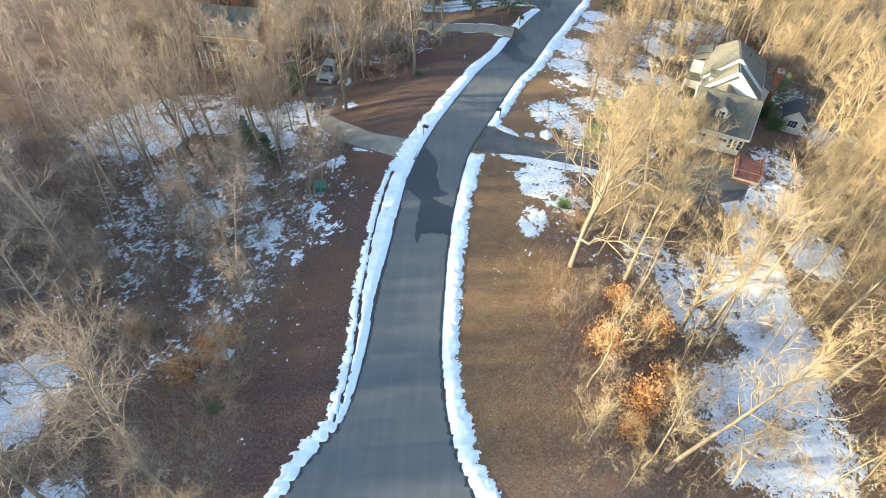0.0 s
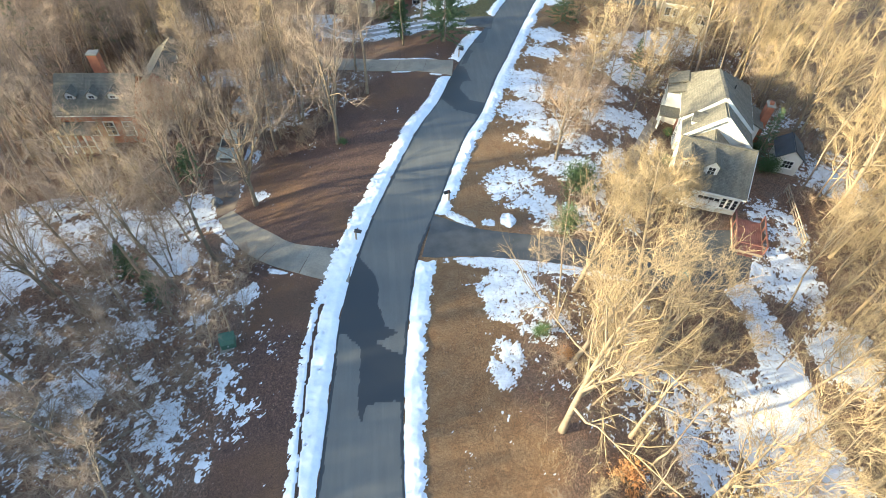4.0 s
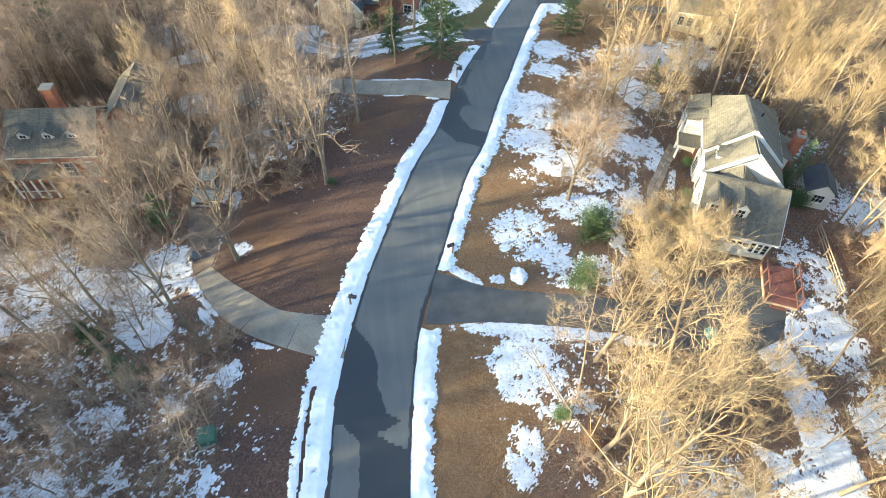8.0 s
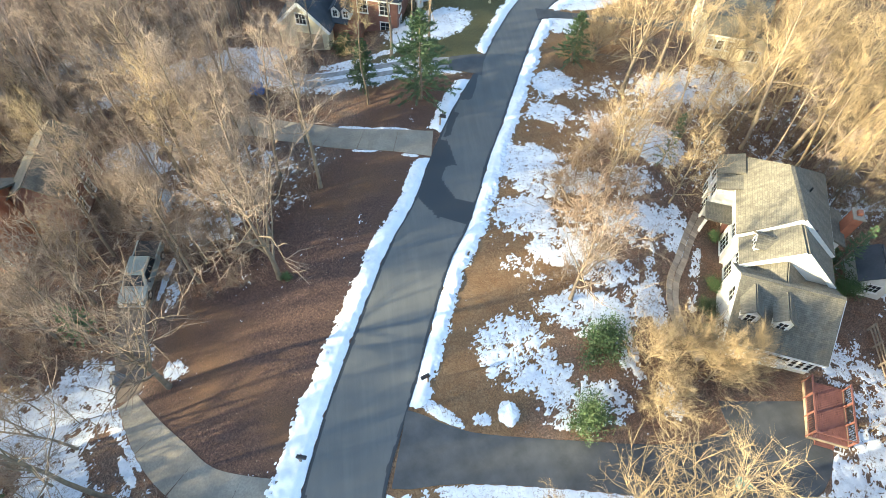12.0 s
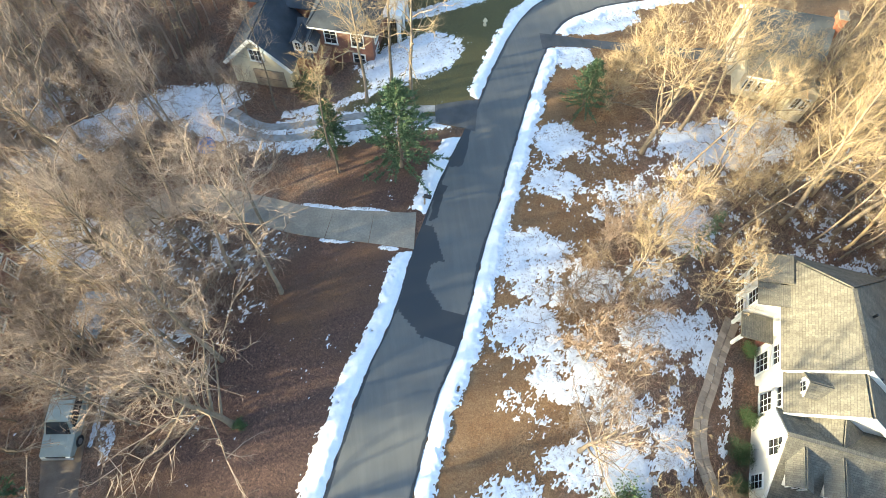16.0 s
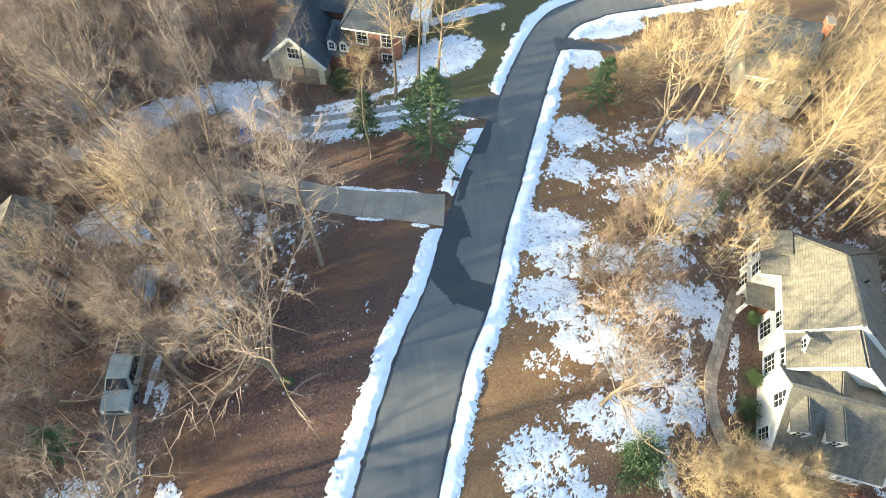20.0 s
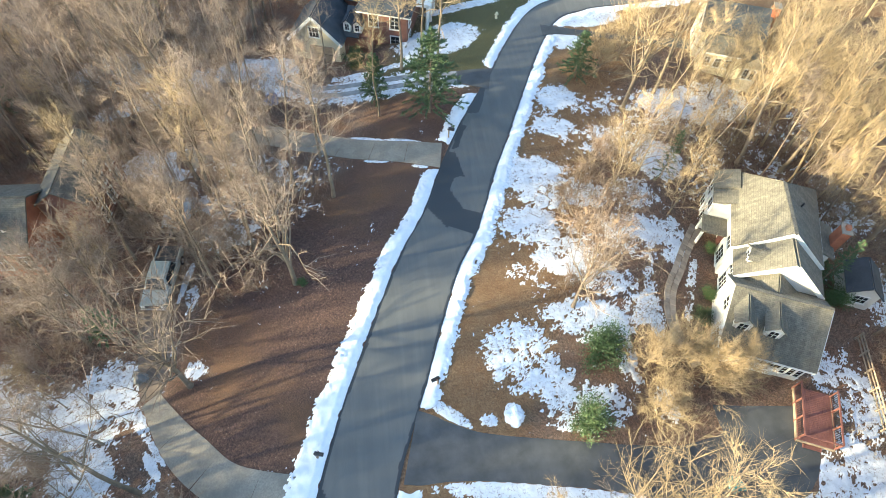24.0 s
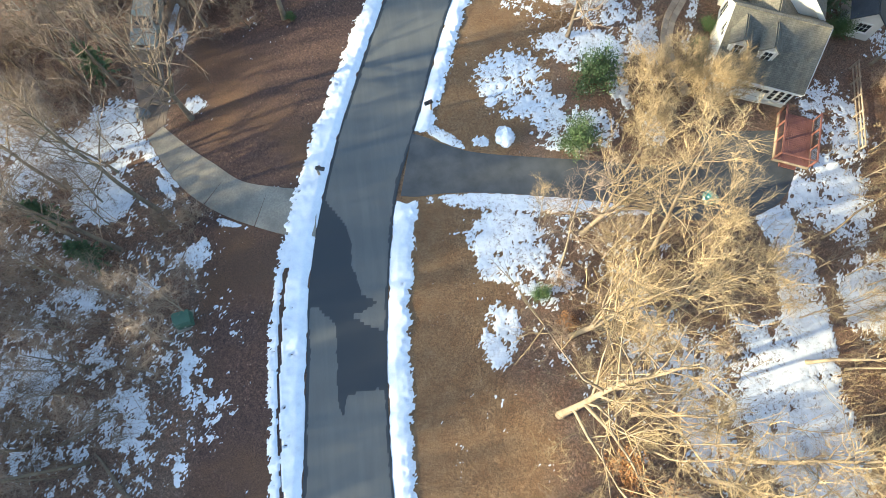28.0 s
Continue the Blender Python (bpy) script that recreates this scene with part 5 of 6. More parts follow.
def deck():
    d = thing("deck", "raised red-brown stained wooden deck with dark rails", "deck", pose(30, 60, -2.1, 0, 0, -23))
    z = 0.55
    for i in range(16):
        x = 4.95 + i * 0.15
        part("deck_board", B(x, x + 0.138, -11.4, -7.4, z, z + 0.035), M_DECK, d)
    part("rim_joist", B(4.9, 7.38, -11.46, -11.4, z - 0.24, z + 0.03), M_WOOD, d)
    part("rim_joist", B(4.87, 4.93, -11.46, -7.4, z - 0.24, z + 0.03), M_WOOD, d)
    part("rim_joist", B(7.36, 7.42, -11.46, -7.4, z - 0.24, z + 0.03), M_WOOD, d)
    for x in (4.9, 7.38):
        for y in (-11.35, -10.0, -8.7, -7.5):
            part("post", B(x - 0.05, x + 0.05, y - 0.05, y + 0.05, -0.4, z + 1.0), M_DECK, d)
        part("hand_rail", B(x - 0.06, x + 0.06, -11.4, -7.4, z + 0.98, z + 1.03), M_DECK, d)
        part("lower_rail", B(x - 0.03, x + 0.03, -11.4, -7.4, z + 0.12, z + 0.17), M_DECK, d)
        for k in range(24):
            y = -11.2 + k * 0.158
            part("baluster", B(x - 0.018, x + 0.018, y - 0.018, y + 0.018, z + 0.17, z + 0.98), M_DARK, d)
    part("hand_rail", B(4.9, 7.38, -11.46, -11.36, z + 0.98, z + 1.03), M_DECK, d)
    for k in range(2):
        part("stair_tread", B(5.4, 6.6, -11.75 - k * 0.28, -11.47 - k * 0.28, z - 0.25 - k * 0.28, z - 0.20 - k * 0.28), M_DECK, d)
    part("stair_stringer", beam((5.42, -11.47, z - 0.2), (5.42, -12.1, z - 0.8), 0.05, 0.25), M_DECK, d)
    part("stair_stringer", beam((6.58, -11.47, z - 0.2), (6.58, -12.1, z - 0.8), 0.05, 0.25), M_DECK, d)


deck()


def shed():
    s = thing("shed", "small white garden shed with a dark roof", "shed", pose(39.8, 57.4, gz(39.8, 57.4), 0, 0, -23))
    volume(s, [(-1.1, 0, -0.4), (1.1, 0, -0.4), (1.1, 0, 1.9), (0, 0, 2.8), (-1.1, 0, 1.9)], (0, 2.8, 0), M_SIDING)
    for k in (-1, 1):
        roof_plane(s, [(0, -0.2, 2.88), (0, 3.0, 2.88), (k * 1.35, 3.0, 1.78), (k * 1.35, -0.2, 1.78)], M_SLATE, 0.08)
    window(s, 0, -0.02, 0.8, 0, 0.9, 0.8, 3, 2)
    part("shed_door", B(-1.13, -1.10, 0.9, 1.9, 0, 1.8), M_TRIM, s)


shed()


def walkway():
    w = thing("front_walk", "curved brown paver walk between strips of snow", "path", kind="structure")
    line = spline([(29.4, 65.6, 0.55), (27.6, 63.4, 0.5), (26.2, 61.4, 0.5), (24.9, 59.6, 0.5), (24.2, 57.6, 0.5), (24.3, 55.6, 0.5), (25.0, 53.4, 0.5)], 34)
    t = np.gradient(line[:, :2], axis=0)
    t /= np.linalg.norm(t, axis=1)[:, None]
    for i in range(len(line) - 1):
        a, b = line[i], line[i + 1]
        na, nb = np.array((t[i, 1], -t[i, 0])), np.array((t[i + 1, 1], -t[i + 1, 0]))
        for s0, s1 in ((-1, -0.02), (0.02, 1)):
            q = [a[:2] + na * a[2] * s0, a[:2] + na * a[2] * s1, b[:2] + nb * b[2] * s1, b[:2] + nb * b[2] * s0]
            c = sum(q) / 4
            q = [c + (p - c) * 0.96 for p in q]
            part("paver", slab([(p[0], p[1], gz(p[0], p[1]) - 0.04) for p in q], (0, 0, 0.11 + 0.01 * (i % 3))), M_PAVER, w)


walkway()


def far_house():
    h = thing("house", "brick house with dark hipped roof and cream gabled garage", "house", pose(-1.2, 91.6, gz(-1, 92) - 0.1, 0, 0, -17))
    # garage wing with a cream gable towards the lane
    volume(h, [(-4.6, 0, -0.5), (0.6, 0, -0.5), (0.6, 0, 2.6), (-2.0, 0, 5.2), (-4.6, 0, 2.6)], (0, 5.5, 0), M_CREAM)
    for s in (-1, 1):
        roof_plane(h, [(-2.0, -0.3, 5.3), (-2.0, 5.6, 5.3), (-2.0 + s * 2.95, 5.6, 2.35), (-2.0 + s * 2.95, -0.3, 2.35)], M_SLATE)
        board("rake_board", h, (-2.0, -0.33, 5.28), (-2.0 + s * 2.95, -0.33, 2.33), 0.06, 0.3, M_TRIM)
    window(h, -2.0, -0.02, 2.9, 0, 1.0, 1.1, 3, 2)
    # brown panel added where the garage opening is dark inside
    gd = part("garage_door", B(-2.7, 0.0, -0.06, -0.005, -0.2, 1.9), M_WOOD, h, "brown panel standing in for a dark garage opening")
    part("panel_joint", B(-2.65, -0.05, -0.07, -0.06, 0.9, 0.93), M_DARK, gd)
    # link with dormer
    volume(h, [(0.61, 1.6, -0.5), (3.6, 1.6, -0.5), (3.6, 1.6, 2.6), (0.61, 1.6, 2.6)], (0, 1.39, 0), M_BRICK_DULL)
    roof_plane(h, [(0.62, 4.0, 4.4), (2.38, 4.0, 4.4), (2.38, 1.3, 2.5), (0.62, 1.3, 2.5)], M_SLATE)
    for dx in (1.05, 2.15):
        dormer(h, dx, 1.75, 2.85, 0, 0.85, 0.95, 1.35, 1.8, M_SIDING, M_SLATE)
    # back block behind the garage, with its own hip
    volume(h, [(-4.6, 5.7, -0.5), (2.38, 5.7, -0.5), (2.38, 5.7, 4.2), (-4.6, 5.7, 4.2)], (0, 5.6, 0), M_BRICK_DULL)
    ka, kb = (-1.9, 8.5, 6.9), (2.3, 8.5, 6.9)
    roof_plane(h, [ka, kb, (2.3, 5.3, 4.1), (-5.0, 5.3, 4.1)], M_SLATE)
    roof_plane(h, [ka, kb, (2.3, 11.7, 4.1), (-5.0, 11.7, 4.1)], M_SLATE)
    roof_plane(h, [ka, (-5.0, 5.3, 4.1), (-5.0, 11.7, 4.1)], M_SLATE)
    # main block
    volume(h, [(2.4, 3.0, -0.5), (7.2, 3.0, -0.5), (7.2, 3.0, 5.0), (2.4, 3.0, 5.0)], (0, 8.5, 0), M_BRICK_DULL)
    r0, r1 = (4.4, 6.2, 8.0), (4.4, 8.3, 8.0)
    c = [(1.9, 2.5, 4.9), (7.7, 2.5, 4.9), (7.7, 12.0, 4.9), (1.9, 12.0, 4.9)]
    roof_plane(h, [r0, c[0], c[1]], M_SLATE)
    roof_plane(h, [r0, r1, c[2], c[1]], M_SLATE)
    roof_plane(h, [r1, c[3], c[2]], M_SLATE)
    roof_plane(h, [r0, r1, c[3], c[0]], M_SLATE)
    for a, b in ((c[0], c[1]), (c[1], c[2])):
        board("fascia", h, a, b, 0.06, 0.26, M_TRIM)
    shuttered(h, [(3.6, 2.98, 3.1), (5.9, 2.98, 3.1), (5.9, 2.98, 0.8)], 0, 0.95, 1.4)
    shuttered(h, [(7.22, 4.2, 3.1), (7.22, 10.2, 3.1), (7.22, 4.2, 0.8)], 90, 0.95, 1.4)
    for y in (5.6, 7.2, 8.8):
        bm = bmesh.new()
        bmesh.ops.create_cone(bm, segments=14, radius1=0.22, radius2=0.18, depth=4.9, matrix=Matrix.Translation((8.9, y, 2.35)), cap_ends=True)
        part("column", bm, M_TRIM, h)
    part("portico_roof", slab([(7.21, 5.0, 4.75), (9.3, 5.0, 4.75), (9.3, 9.4, 4.75), (7.21, 9.4, 4.75)], (0, 0, 0.35)), M_TRIM, h)
    part("portico_floor", B(7.21, 9.4, 4.9, 9.5, -0.4, 0.15), M_CONCRETE, h)


far_house()


def cream_house():
    h = thing("house", "cream sided house with a dark roof among golden trees", "house", pose(37.0, 84.2, gz(36.4, 84) - 0.1, 0, 0, -20) @ Matrix.Scale(0.8, 4))
    volume(h, [(-1.5, 0, -0.8), (4.6, 0, -0.8), (4.6, 0, 3.2), (-1.5, 0, 3.2)], (0, 4.2, 0), M_CREAM)
    roof_plane(h, [(-1.8, 4.2, 4.6), (4.9, 4.2, 4.6), (4.9, -0.3, 3.1), (-1.3, -0.3, 3.1)], M_SHINGLE)
    volume(h, [(-2.0, 2.6, -0.8), (-2.0, 8.2, -0.8), (-2.0, 8.2, 4.4), (-2.0, 5.4, 6.6), (-2.0, 2.6, 4.4)], (7.5, 0, 0), M_CREAM)
    for y, e in ((2.3, 4.2), (8.5, 4.2)):
        roof_plane(h, [(-2.3, 5.4, 6.7), (5.8, 5.4, 6.7), (5.8, y, e), (-2.3, y, e)], M_SLATE)
        board("rake_board", h, (-2.34, 5.4, 6.7), (-2.34, y, e), 0.06, 0.3, M_TRIM)
    board("fascia", h, (-1.3, -0.33, 3.1), (4.9, -0.33, 3.1), 0.05, 0.22, M_TRIM)
    volume(h, [(3.4, -1.4, -0.8), (5.6, -1.4, -0.8), (5.6, -1.4, 3.2), (4.5, -1.4, 4.3), (3.4, -1.4, 3.2)], (0, 1.38, 0), M_CREAM)
    for s in (-1, 1):
        roof_plane(h, [(4.5, -1.6, 4.38), (4.5, 1.0, 4.38), (4.5 + s * 1.3, 1.0, 3.1), (4.5 + s * 1.3, -1.6, 3.1)], M_SHINGLE, 0.08)
    shuttered(h, [(-0.6, -0.02, 1.2), (0.7, -0.02, 1.2), (2.0, -0.02, 1.2)], 0, 0.7, 1.2)
    shuttered(h, [(4.1, -1.42, 1.2), (4.9, -1.42, 1.2)], 0, 0.55, 1.3)
    shuttered(h, [(-2.02, 4.4, 0.8), (-2.02, 6.4, 0.8), (-2.02, 5.4, 3.4)], -90, 0.9, 1.3)
    ch = part("chimney", B(5.52, 6.3, 4.6, 5.8, -0.8, 7.4, 0.02), M_BRICK, h, "orange brick chimney")
    part("chimney_cap", B(5.46, 6.36, 4.54, 5.86, 7.4, 7.52), M_CONCRETE, ch)


cream_house()


def brick_house():
    h = thing("house", "orange brick house with dark roof, dormers and a white columned porch", "house", pose(-24.0, 66.5, gz(-24.5, 68), 0, 0, -2))
    volume(h, [(-7.0, 0, -0.6), (0, 0, -0.6), (0, 0, 3.6), (-7.0, 0, 3.6)], (0, 6.0, 0), M_BRICK)
    for y, e in ((-0.35, 3.5), (6.35, 3.5)):
        roof_plane(h, [(-7.3, 3.0, 5.9), (0.3, 3.0, 5.9), (0.3, y, e), (-7.3, y, e)], M_SHINGLE_X)
        board("fascia", h, (-7.3, y, e), (0.3, y, e), 0.05, 0.22, M_TRIM)
    volume(h, [(-0.02, 0.02, 3.55), (-0.02, 5.98, 3.55), (-0.02, 3.0, 5.85)], (-0.2, 0, 0), M_BRICK)
    volume(h, [(-6.98, 0.02, 3.55), (-6.98, 5.98, 3.55), (-6.98, 3.0, 5.85)], (0.2, 0, 0), M_BRICK)
    for x in (-5.6, -3.6, -1.6):
        dormer(h, x, 0.9, 4.1, 0, 0.95, 0.85, 1.25, 1.7, M_SIDING, M_SHINGLE_X)
    part("porch_roof", B(-6.9, -3.6, -2.0, -0.02, 2.4, 2.55), M_SHINGLE_X, h)
    part("porch_floor", B(-6.9, -3.6, -2.0, -0.02, -0.6, 0.15), M_BRICK_DULL, h)
    for x in (-6.8, -6.0, -5.25, -4.5, -3.7):
        part("column", B(x - 0.07, x + 0.07, -1.95, -1.81, 0.15, 2.4), M_TRIM, h)
    part("porch_rail", B(-6.8, -3.7, -1.92, -1.86, 0.95, 1.02), M_TRIM, h)
    shuttered(h, [(-2.7, -0.02, 1.0), (-0.9, -0.02, 1.0), (-4.4, -0.02, 1.0)], 0, 0.85, 1.5)
    ch = part("chimney", B(-3.6, -2.7, 3.2, 4.0, 5.0, 7.8, 0.02), M_BRICK, h, "tall orange brick chimney")
    part("chimney_cap", B(-3.66, -2.64, 3.14, 4.06, 7.8, 7.92), M_CONCRETE, ch)
    # rear wing with windows towards the drive; same brick, shade put into its colour
    volume(h, [(0.02, 3.6, -0.6), (3.6, 3.6, -0.6), (3.6, 3.6, 4.3), (1.8, 3.6, 5.7), (0.02, 3.6, 4.3)], (0, 6.6, 0), M_BRICK_DULL)
    for s in (-1, 1):
        roof_plane(h, [(1.8, 3.4, 5.78), (1.8, 10.4, 5.78), (1.8 + s * 2.1, 10.4, 4.13), (1.8 + s * 2.1, 3.4, 4.13)], M_SHINGLE_X, 0.1)
    shuttered(h, [(3.62, 5.0, 0.8), (3.62, 7.0, 0.8), (3.62, 9.0, 0.8), (3.62, 5.0, 2.8), (3.62, 7.0, 2.8), (3.62, 9.0, 2.8)], 90, 0.85, 1.3)
    dormer(h, 3.0, 7.0, 4.4, 90, 1.0, 0.9, 1.3, 1.4, M_SIDING, M_SHINGLE_X)


brick_house()


# ---- vehicles ----
def pickup(m, label, paint):
    """A pickup with its nose along -y, on its wheels at z 0."""
    t = thing("pickup_truck", label, "truck", m)
    W = 0.95

    def hull(name, prof, w0, w1, mat, parent=t, lab=""):
        bm = bmesh.new()
        a = [bm.verts.new((-w0 if z < 1.1 else -w1, y, z)) for y, z in prof]
        b = [bm.verts.new((w0 if z < 1.1 else w1, y, z)) for y, z in prof]
        bm.faces.new(a)
        bm.faces.new(b[::-1])
        for i in range(len(a)):
            j = (i + 1) % len(a)
            bm.faces.new((a[i], b[i], b[j], a[j]))
        bmesh.ops.bevel(bm, geom=list(bm.edges), offset=0.045, segments=2, affect="EDGES")
        return part(name, bm, mat, parent, lab)

    hull("body", [(-2.7, 0.5), (-2.75, 0.95), (-1.4, 1.06), (2.7, 1.06), (2.72, 0.5), (2.0, 0.42), (-2.0, 0.42)], W, W, paint)
    hull("cab", [(-1.45, 1.02), (-0.75, 1.72), (0.85, 1.74), (1.05, 1.02)], W, 0.72, paint)
    part("windshield", slab([(-0.74, -1.42, 1.14), (0.74, -1.42, 1.14), (0.62, -0.83, 1.70), (-0.62, -0.83, 1.70)], (0, -0.03, 0.03)), M_GLASS, t)
    part("rear_window", slab([(-0.66, 1.06, 1.16), (0.66, 1.06, 1.16), (0.58, 0.95, 1.62), (-0.58, 0.95, 1.62)], (0, 0.03, 0.0)), M_GLASS, t)
    for s in (-1, 1):
        part("side_window", slab([(s * 0.90, -1.1, 1.16), (s * 0.90, 0.9, 1.16), (s * 0.76, 0.78, 1.64), (s * 0.76, -0.72, 1.64)], (s * 0.03, 0, 0.01)), M_GLASS, t)
        part("headlight", B(s * 0.75 - 0.15, s * 0.75 + 0.15, -2.8, -2.72, 0.7, 0.88, 0.02), M_TRIM, t, "clear headlight")
        part("tail_light", B(s * 0.88 - 0.06, s * 0.88 + 0.06, 2.71, 2.75, 0.7, 0.98), M_DECK, t, "red tail light")
        part("mirror", B(s * 1.06 - 0.1, s * 1.06 + 0.1, -1.12, -1.02, 1.12, 1.32, 0.02), M_DARK, t)
        part("bed_rail", B(s * 0.88 - 0.05, s * 0.88 + 0.05, 1.1, 2.68, 1.04, 1.14), paint, t)
        for y in (-1.75, 1.75):
            bm = bmesh.new()
            bmesh.ops.create_cone(bm, segments=20, radius1=0.38, radius2=0.38, depth=0.26, cap_ends=True, matrix=Matrix.Translation((s * 0.86, y, 0.38)) @ Matrix.Rotation(math.pi / 2, 4, "Y"))
            wh = part("wheel", bm, M_DARK, t, "black tyre")
            bm = bmesh.new()
            bmesh.ops.create_cone(bm, segments=16, radius1=0.22, radius2=0.20, depth=0.28, cap_ends=True, matrix=Matrix.Translation((s * 0.87, y, 0.38)) @ Matrix.Rotation(math.pi / 2, 4, "Y"))
            part("rim", bm, M_STEEL, wh)
    part("bumper", B(-0.95, 0.95, -2.88, -2.74, 0.45, 0.62, 0.03), M_STEEL, t)
    part("grille", B(-0.55, 0.55, -2.79, -2.74, 0.66, 0.9), M_DARK, t)
    part("rear_bumper", B(-0.9, 0.9, 2.72, 2.86, 0.48, 0.62, 0.03), M_STEEL, t)
    part("tonneau_cover", B(-0.82, 0.82, 1.12, 2.66, 1.07, 1.12), M_DARK, t)
    return t


pickup(pose(-14.8, 64.9, gz(-14.8, 64.9) + 0.05, 0, 0, -6), "pale silver-green pickup truck parked on the muddy drive", M_PAINT_SILVER)


def trailer():
    t = thing("utility_trailer", "flat trailer under a pale blue tarp", "trailer", pose(-14.6, 71.6, gz(-14.6, 71.6), 0, 0, -12))
    rs = np.random.RandomState(4)
    bm = bmesh.new()
    bmesh.ops.create_grid(bm, x_segments=12, y_segments=16, size=1)
    for v in bm.verts:
        e = max(abs(v.co.x), abs(v.co.y))
        v.co = Vector((v.co.x * 1.05, v.co.y * 1.7, 0.95 - 0.5 * smooth01((e - 0.8) / 0.2) + 0.12 * math.sin(v.co.x * 5 + v.co.y * 3) + rs.uniform(-0.03, 0.03)))
    part("tarp", bm, M_TARP, t, "wrinkled pale blue tarp")
    part("bed", B(-0.95, 0.95, -1.6, 1.6, 0.42, 0.55), M_WOOD, t)
    part("drawbar", B(-0.05, 0.05, -2.6, -1.6, 0.40, 0.48), M_DARK, t)
    for s in (-1, 1):
        bm = bmesh.new()
        bmesh.ops.create_cone(bm, segments=18, radius1=0.32, radius2=0.32, depth=0.2, cap_ends=True, matrix=Matrix.Translation((s * 1.0, 0.2, 0.32)) @ Matrix.Rotation(math.pi / 2, 4, "Y"))
        part("wheel", bm, M_DARK, t)


trailer()


# ---- small things by the road ----
def mailbox(x, y, turn, label):
    m = thing("mailbox", label, "mailbox", pose(x, y, gz(x, y), 0, 0, turn), group="roadside mailboxes")
    part("post", B(-0.06, 0.06, -0.06, 0.06, -0.2, 1.05, 0.01), M_WOOD, m)
    part("arm", B(-0.05, 0.05, -0.45, 0.15, 0.95, 1.04), M_WOOD, m)
    bm = bmesh.new()
    prof = [(-0.11, 1.05), (0.11, 1.05)] + [(0.11 * math.cos(a), 1.2 + 0.11 * math.sin(a)) for a in np.linspace(0, math.pi, 9)]
    solid(bm, [(px, -0.5, pz) for px, pz in prof], (0, 0.55, 0))
    b = part("box", bm, M_DARK, m, "dark metal letterbox")
    part("flag", B(0.115, 0.13, -0.2, -0.12, 1.15, 1.38), M_DECK, b)


mailbox(5.75, 53.3, -70, "dark mailbox on a wooden post in the snow bank")
mailbox(9.2, 76.6, 70, "dark mailbox beside the neighbour drive")
# added for a small dark mark on the bank, built like the others
mailbox(-2.25, 49.2, 75, "small dark roadside box at the edge of the snow bank")


def utility_box():
    u = thing("utility_box", "green metal utility cabinet on a concrete pad", "utility box", pose(-11.3, 40.5, gz(-11.3, 40.5) + 0.02, 0, 0, 12))
    part("pad", B(-0.65, 0.65, -0.6, 0.6, -0.15, 0.08, 0.02), M_CONCRETE, u)
    bm = slab([(-0.5, -0.45, 0.08), (-0.5, 0.45, 0.08), (-0.5, 0.45, 0.85), (-0.5, -0.3, 0.85), (-0.5, -0.45, 0.6)], (1.0, 0, 0))
    bmesh.ops.bevel(bm, geom=list(bm.edges), offset=0.02, segments=1, affect="EDGES")
    part("cabinet", bm, M_GREEN, u)
    part("lid", B(-0.53, 0.53, -0.3, 0.48, 0.85, 0.89, 0.01), M_GREEN, u)
    part("latch", B(-0.05, 0.05, -0.49, -0.44, 0.35, 0.45), M_STEEL, u)


utility_box()


def boulder(x, y, sx, sy, sz, seed, label, mat=None):
    rs = np.random.RandomState(seed)
    bm = bmesh.new()
    bmesh.ops.create_icosphere(bm, subdivisions=3, radius=1)
    o = Vector(rs.uniform(0, 50, 3))
    for v in bm.verts:
        k = 0.8 + 0.45 * noise.noise(v.co * 1.3 + o) + 0.12 * noise.noise(v.co * 4 + o)
        v.co = Vector((v.co.x * sx * k, v.co.y * sy * k, max(v.co.z, -0.35) * sz * k))
    ob = part("boulder", bm, mat or M_ROCK)
    ob.matrix_world = pose(x, y, gz(x, y) + 0.1 * sz, 0, 0, seed * 40)
    return tagged(ob, label, "rock")


boulder(-15.2, 56.6, 0.75, 0.6, 0.7, 3, "dark grey boulder beside the concrete driveway")
boulder(-14.1, 57.6, 0.55, 0.5, 0.35, 5, "mossy brown rock near the boulder", M_DIRT)
boulder(10.6, 50.7, 0.75, 0.85, 0.42, 8, "heap of ploughed snow on the lawn", M_SNOW)


boulder(24.8, 45.2, 0.8, 0.6, 0.55, 12, "small heap under a teal tarp on the drive", M_PAINT_TEAL)


boulder(-7.6, 85.6, 1.0, 0.9, 0.9, 15, "low heap covered with a blue tarp in the woods", M_BLUE)


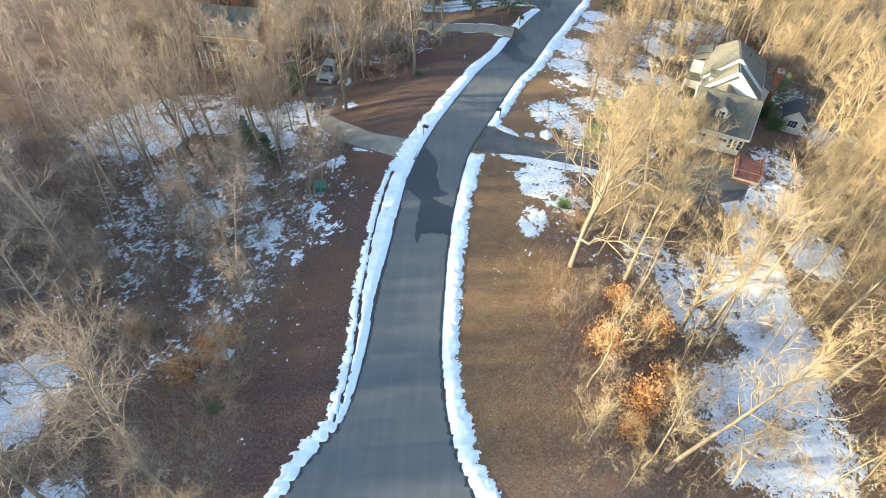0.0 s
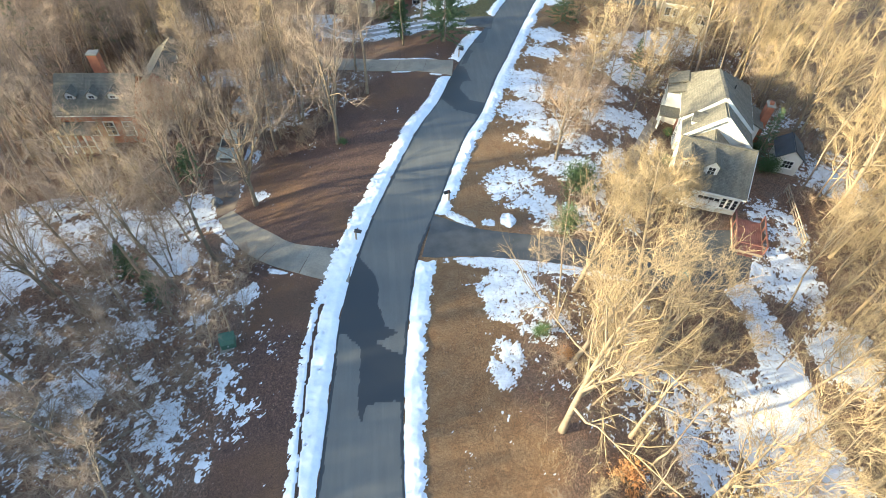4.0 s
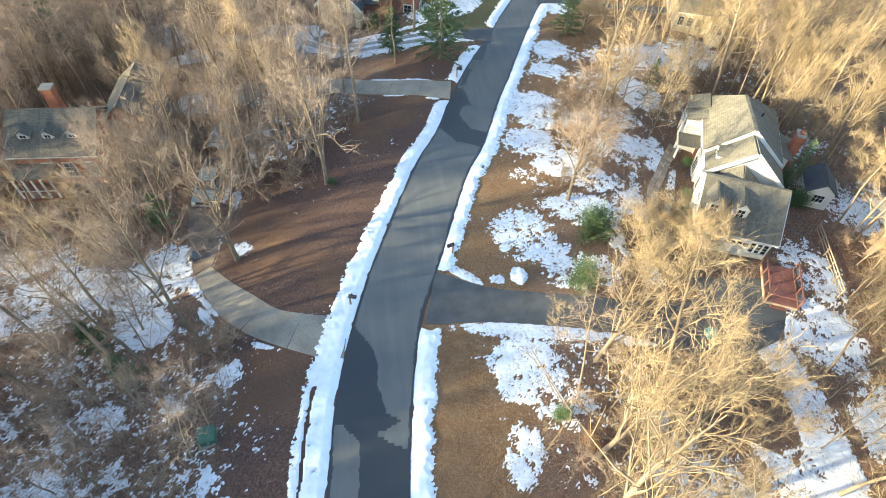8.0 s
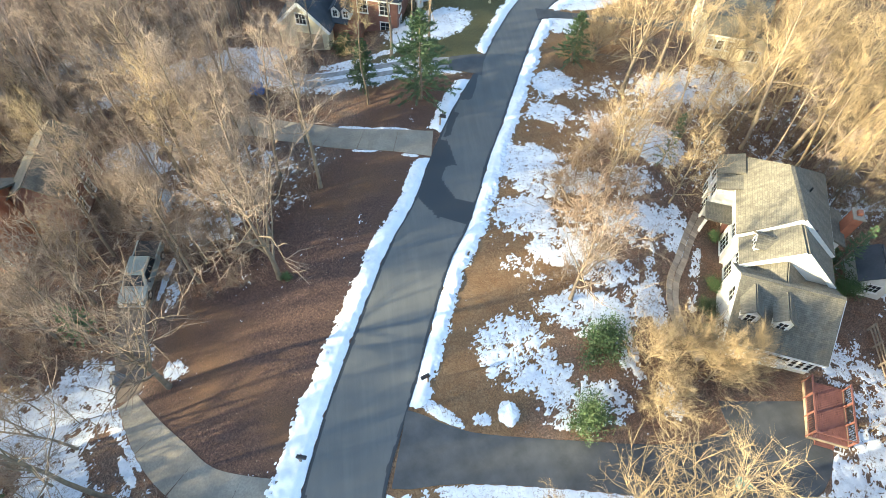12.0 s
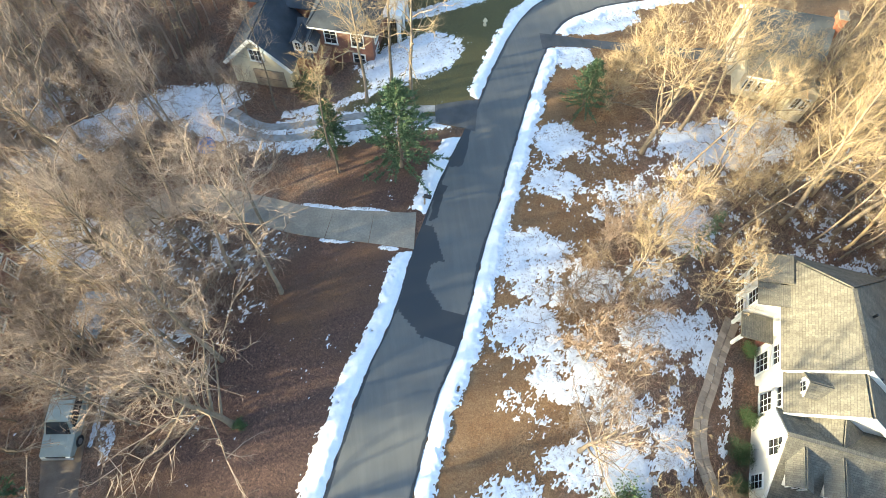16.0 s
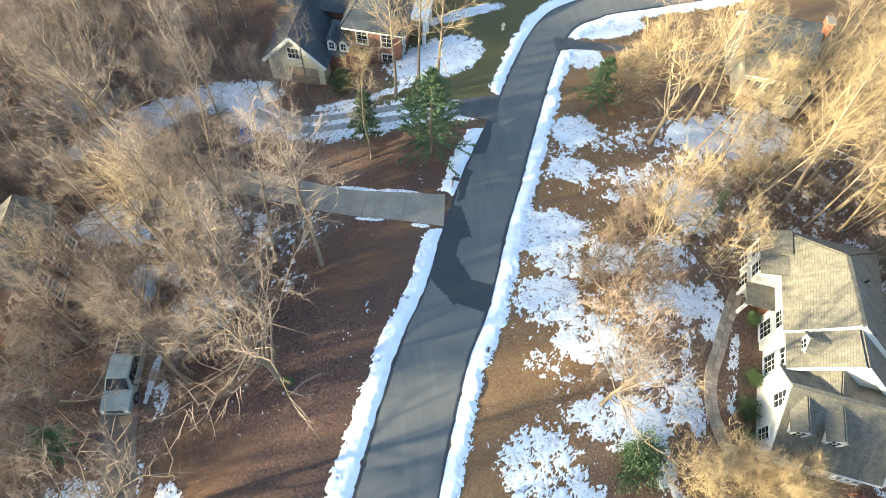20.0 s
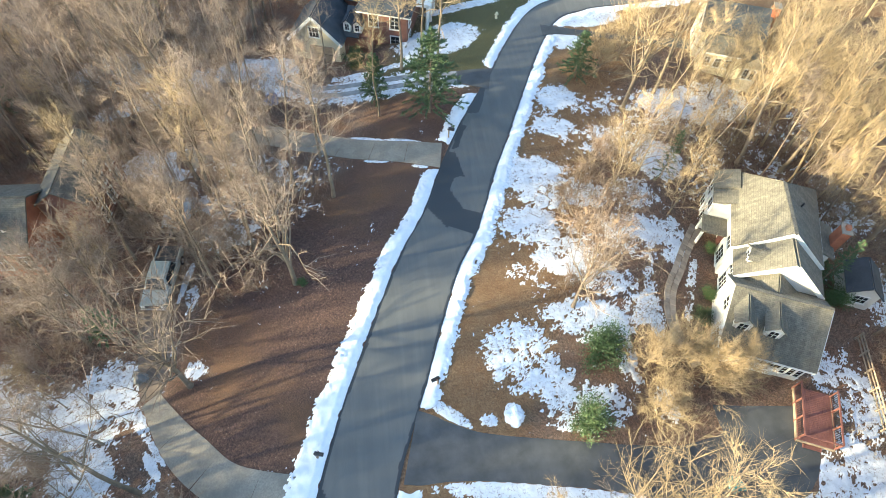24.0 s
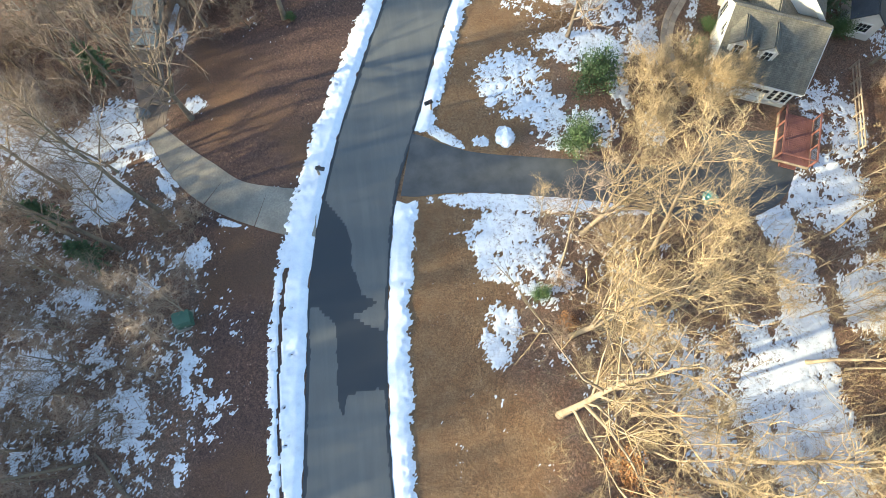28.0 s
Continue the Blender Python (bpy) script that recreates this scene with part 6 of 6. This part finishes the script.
def hydrant(x, y):
    h = thing("fire_hydrant", "pale fire hydrant standing on the grass verge", "hydrant", pose(x, y, gz(x, y)))
    for nm, r, z0, z1 in (("base", 0.16, -0.1, 0.1), ("barrel", 0.11, 0.1, 0.6), ("bonnet", 0.14, 0.6, 0.75)):
        bm = bmesh.new()
        bmesh.ops.create_cone(bm, segments=14, radius1=r, radius2=r * (0.5 if nm == "bonnet" else 1), depth=z1 - z0, cap_ends=True, matrix=Matrix.Translation((0, 0, (z0 + z1) / 2)))
        part(nm, bm, M_CREAM, h)
    part("outlet", B(-0.22, 0.22, -0.06, 0.06, 0.4, 0.52, 0.02), M_CREAM, h)


hydrant(16.6, 94.6)


def fence():
    f = thing("garden_fence", "low weathered wooden fence beside the yard", "fence")
    a, b = Vector((38.6, 54.6, 0)), Vector((36.6, 47.6, 0))
    n = 5
    for i in range(n + 1):
        p = a.lerp(b, i / n)
        z = gz(p.x, p.y)
        part("post", B(p.x - 0.06, p.x + 0.06, p.y - 0.06, p.y + 0.06, z - 0.3, z + 1.1), M_WOOD, f)
    for i in range(n):
        p, q = a.lerp(b, i / n), a.lerp(b, (i + 1) / n)
        for h in (0.35, 0.7, 1.0):
            board("rail", f, (p.x, p.y, gz(p.x, p.y) + h), (q.x, q.y, gz(q.x, q.y) + h), 0.04, 0.12, M_WOOD)


fence()


def logs():
    for k, (x, y, ln, r, turn) in enumerate(((-14.0, 29.5, 5.0, 0.14, 130), (-19.5, 34.0, 4.0, 0.12, 20), (-8.0, 70.6, 3.5, 0.13, 60), (18.6, 66.6, 3.0, 0.1, 100), (20.0, 25.0, 4.5, 0.12, 40), (-17.4, 27.0, 3.2, 0.10, 80))):
        V, F = [], []
        rs = np.random.RandomState(k)
        c, s = math.cos(radians(turn)), math.sin(radians(turn))
        pts = [np.array((x + c * ln * t, y + s * ln * t, gz(x + c * ln * t, y + s * ln * t) + r * 0.7)) + rs.normal(0, 0.04, 3) for t in np.linspace(0, 1, 7)]
        tube(pts, [r, r, r * 0.9, r * 0.85, r * 0.7, r * 0.55, r * 0.3], 7, V, F)
        tagged(raw("fallen_log", V, F, M_BARK, smooth=True), "grey fallen log lying on brown leaf litter", "log", group="fallen logs")


logs()
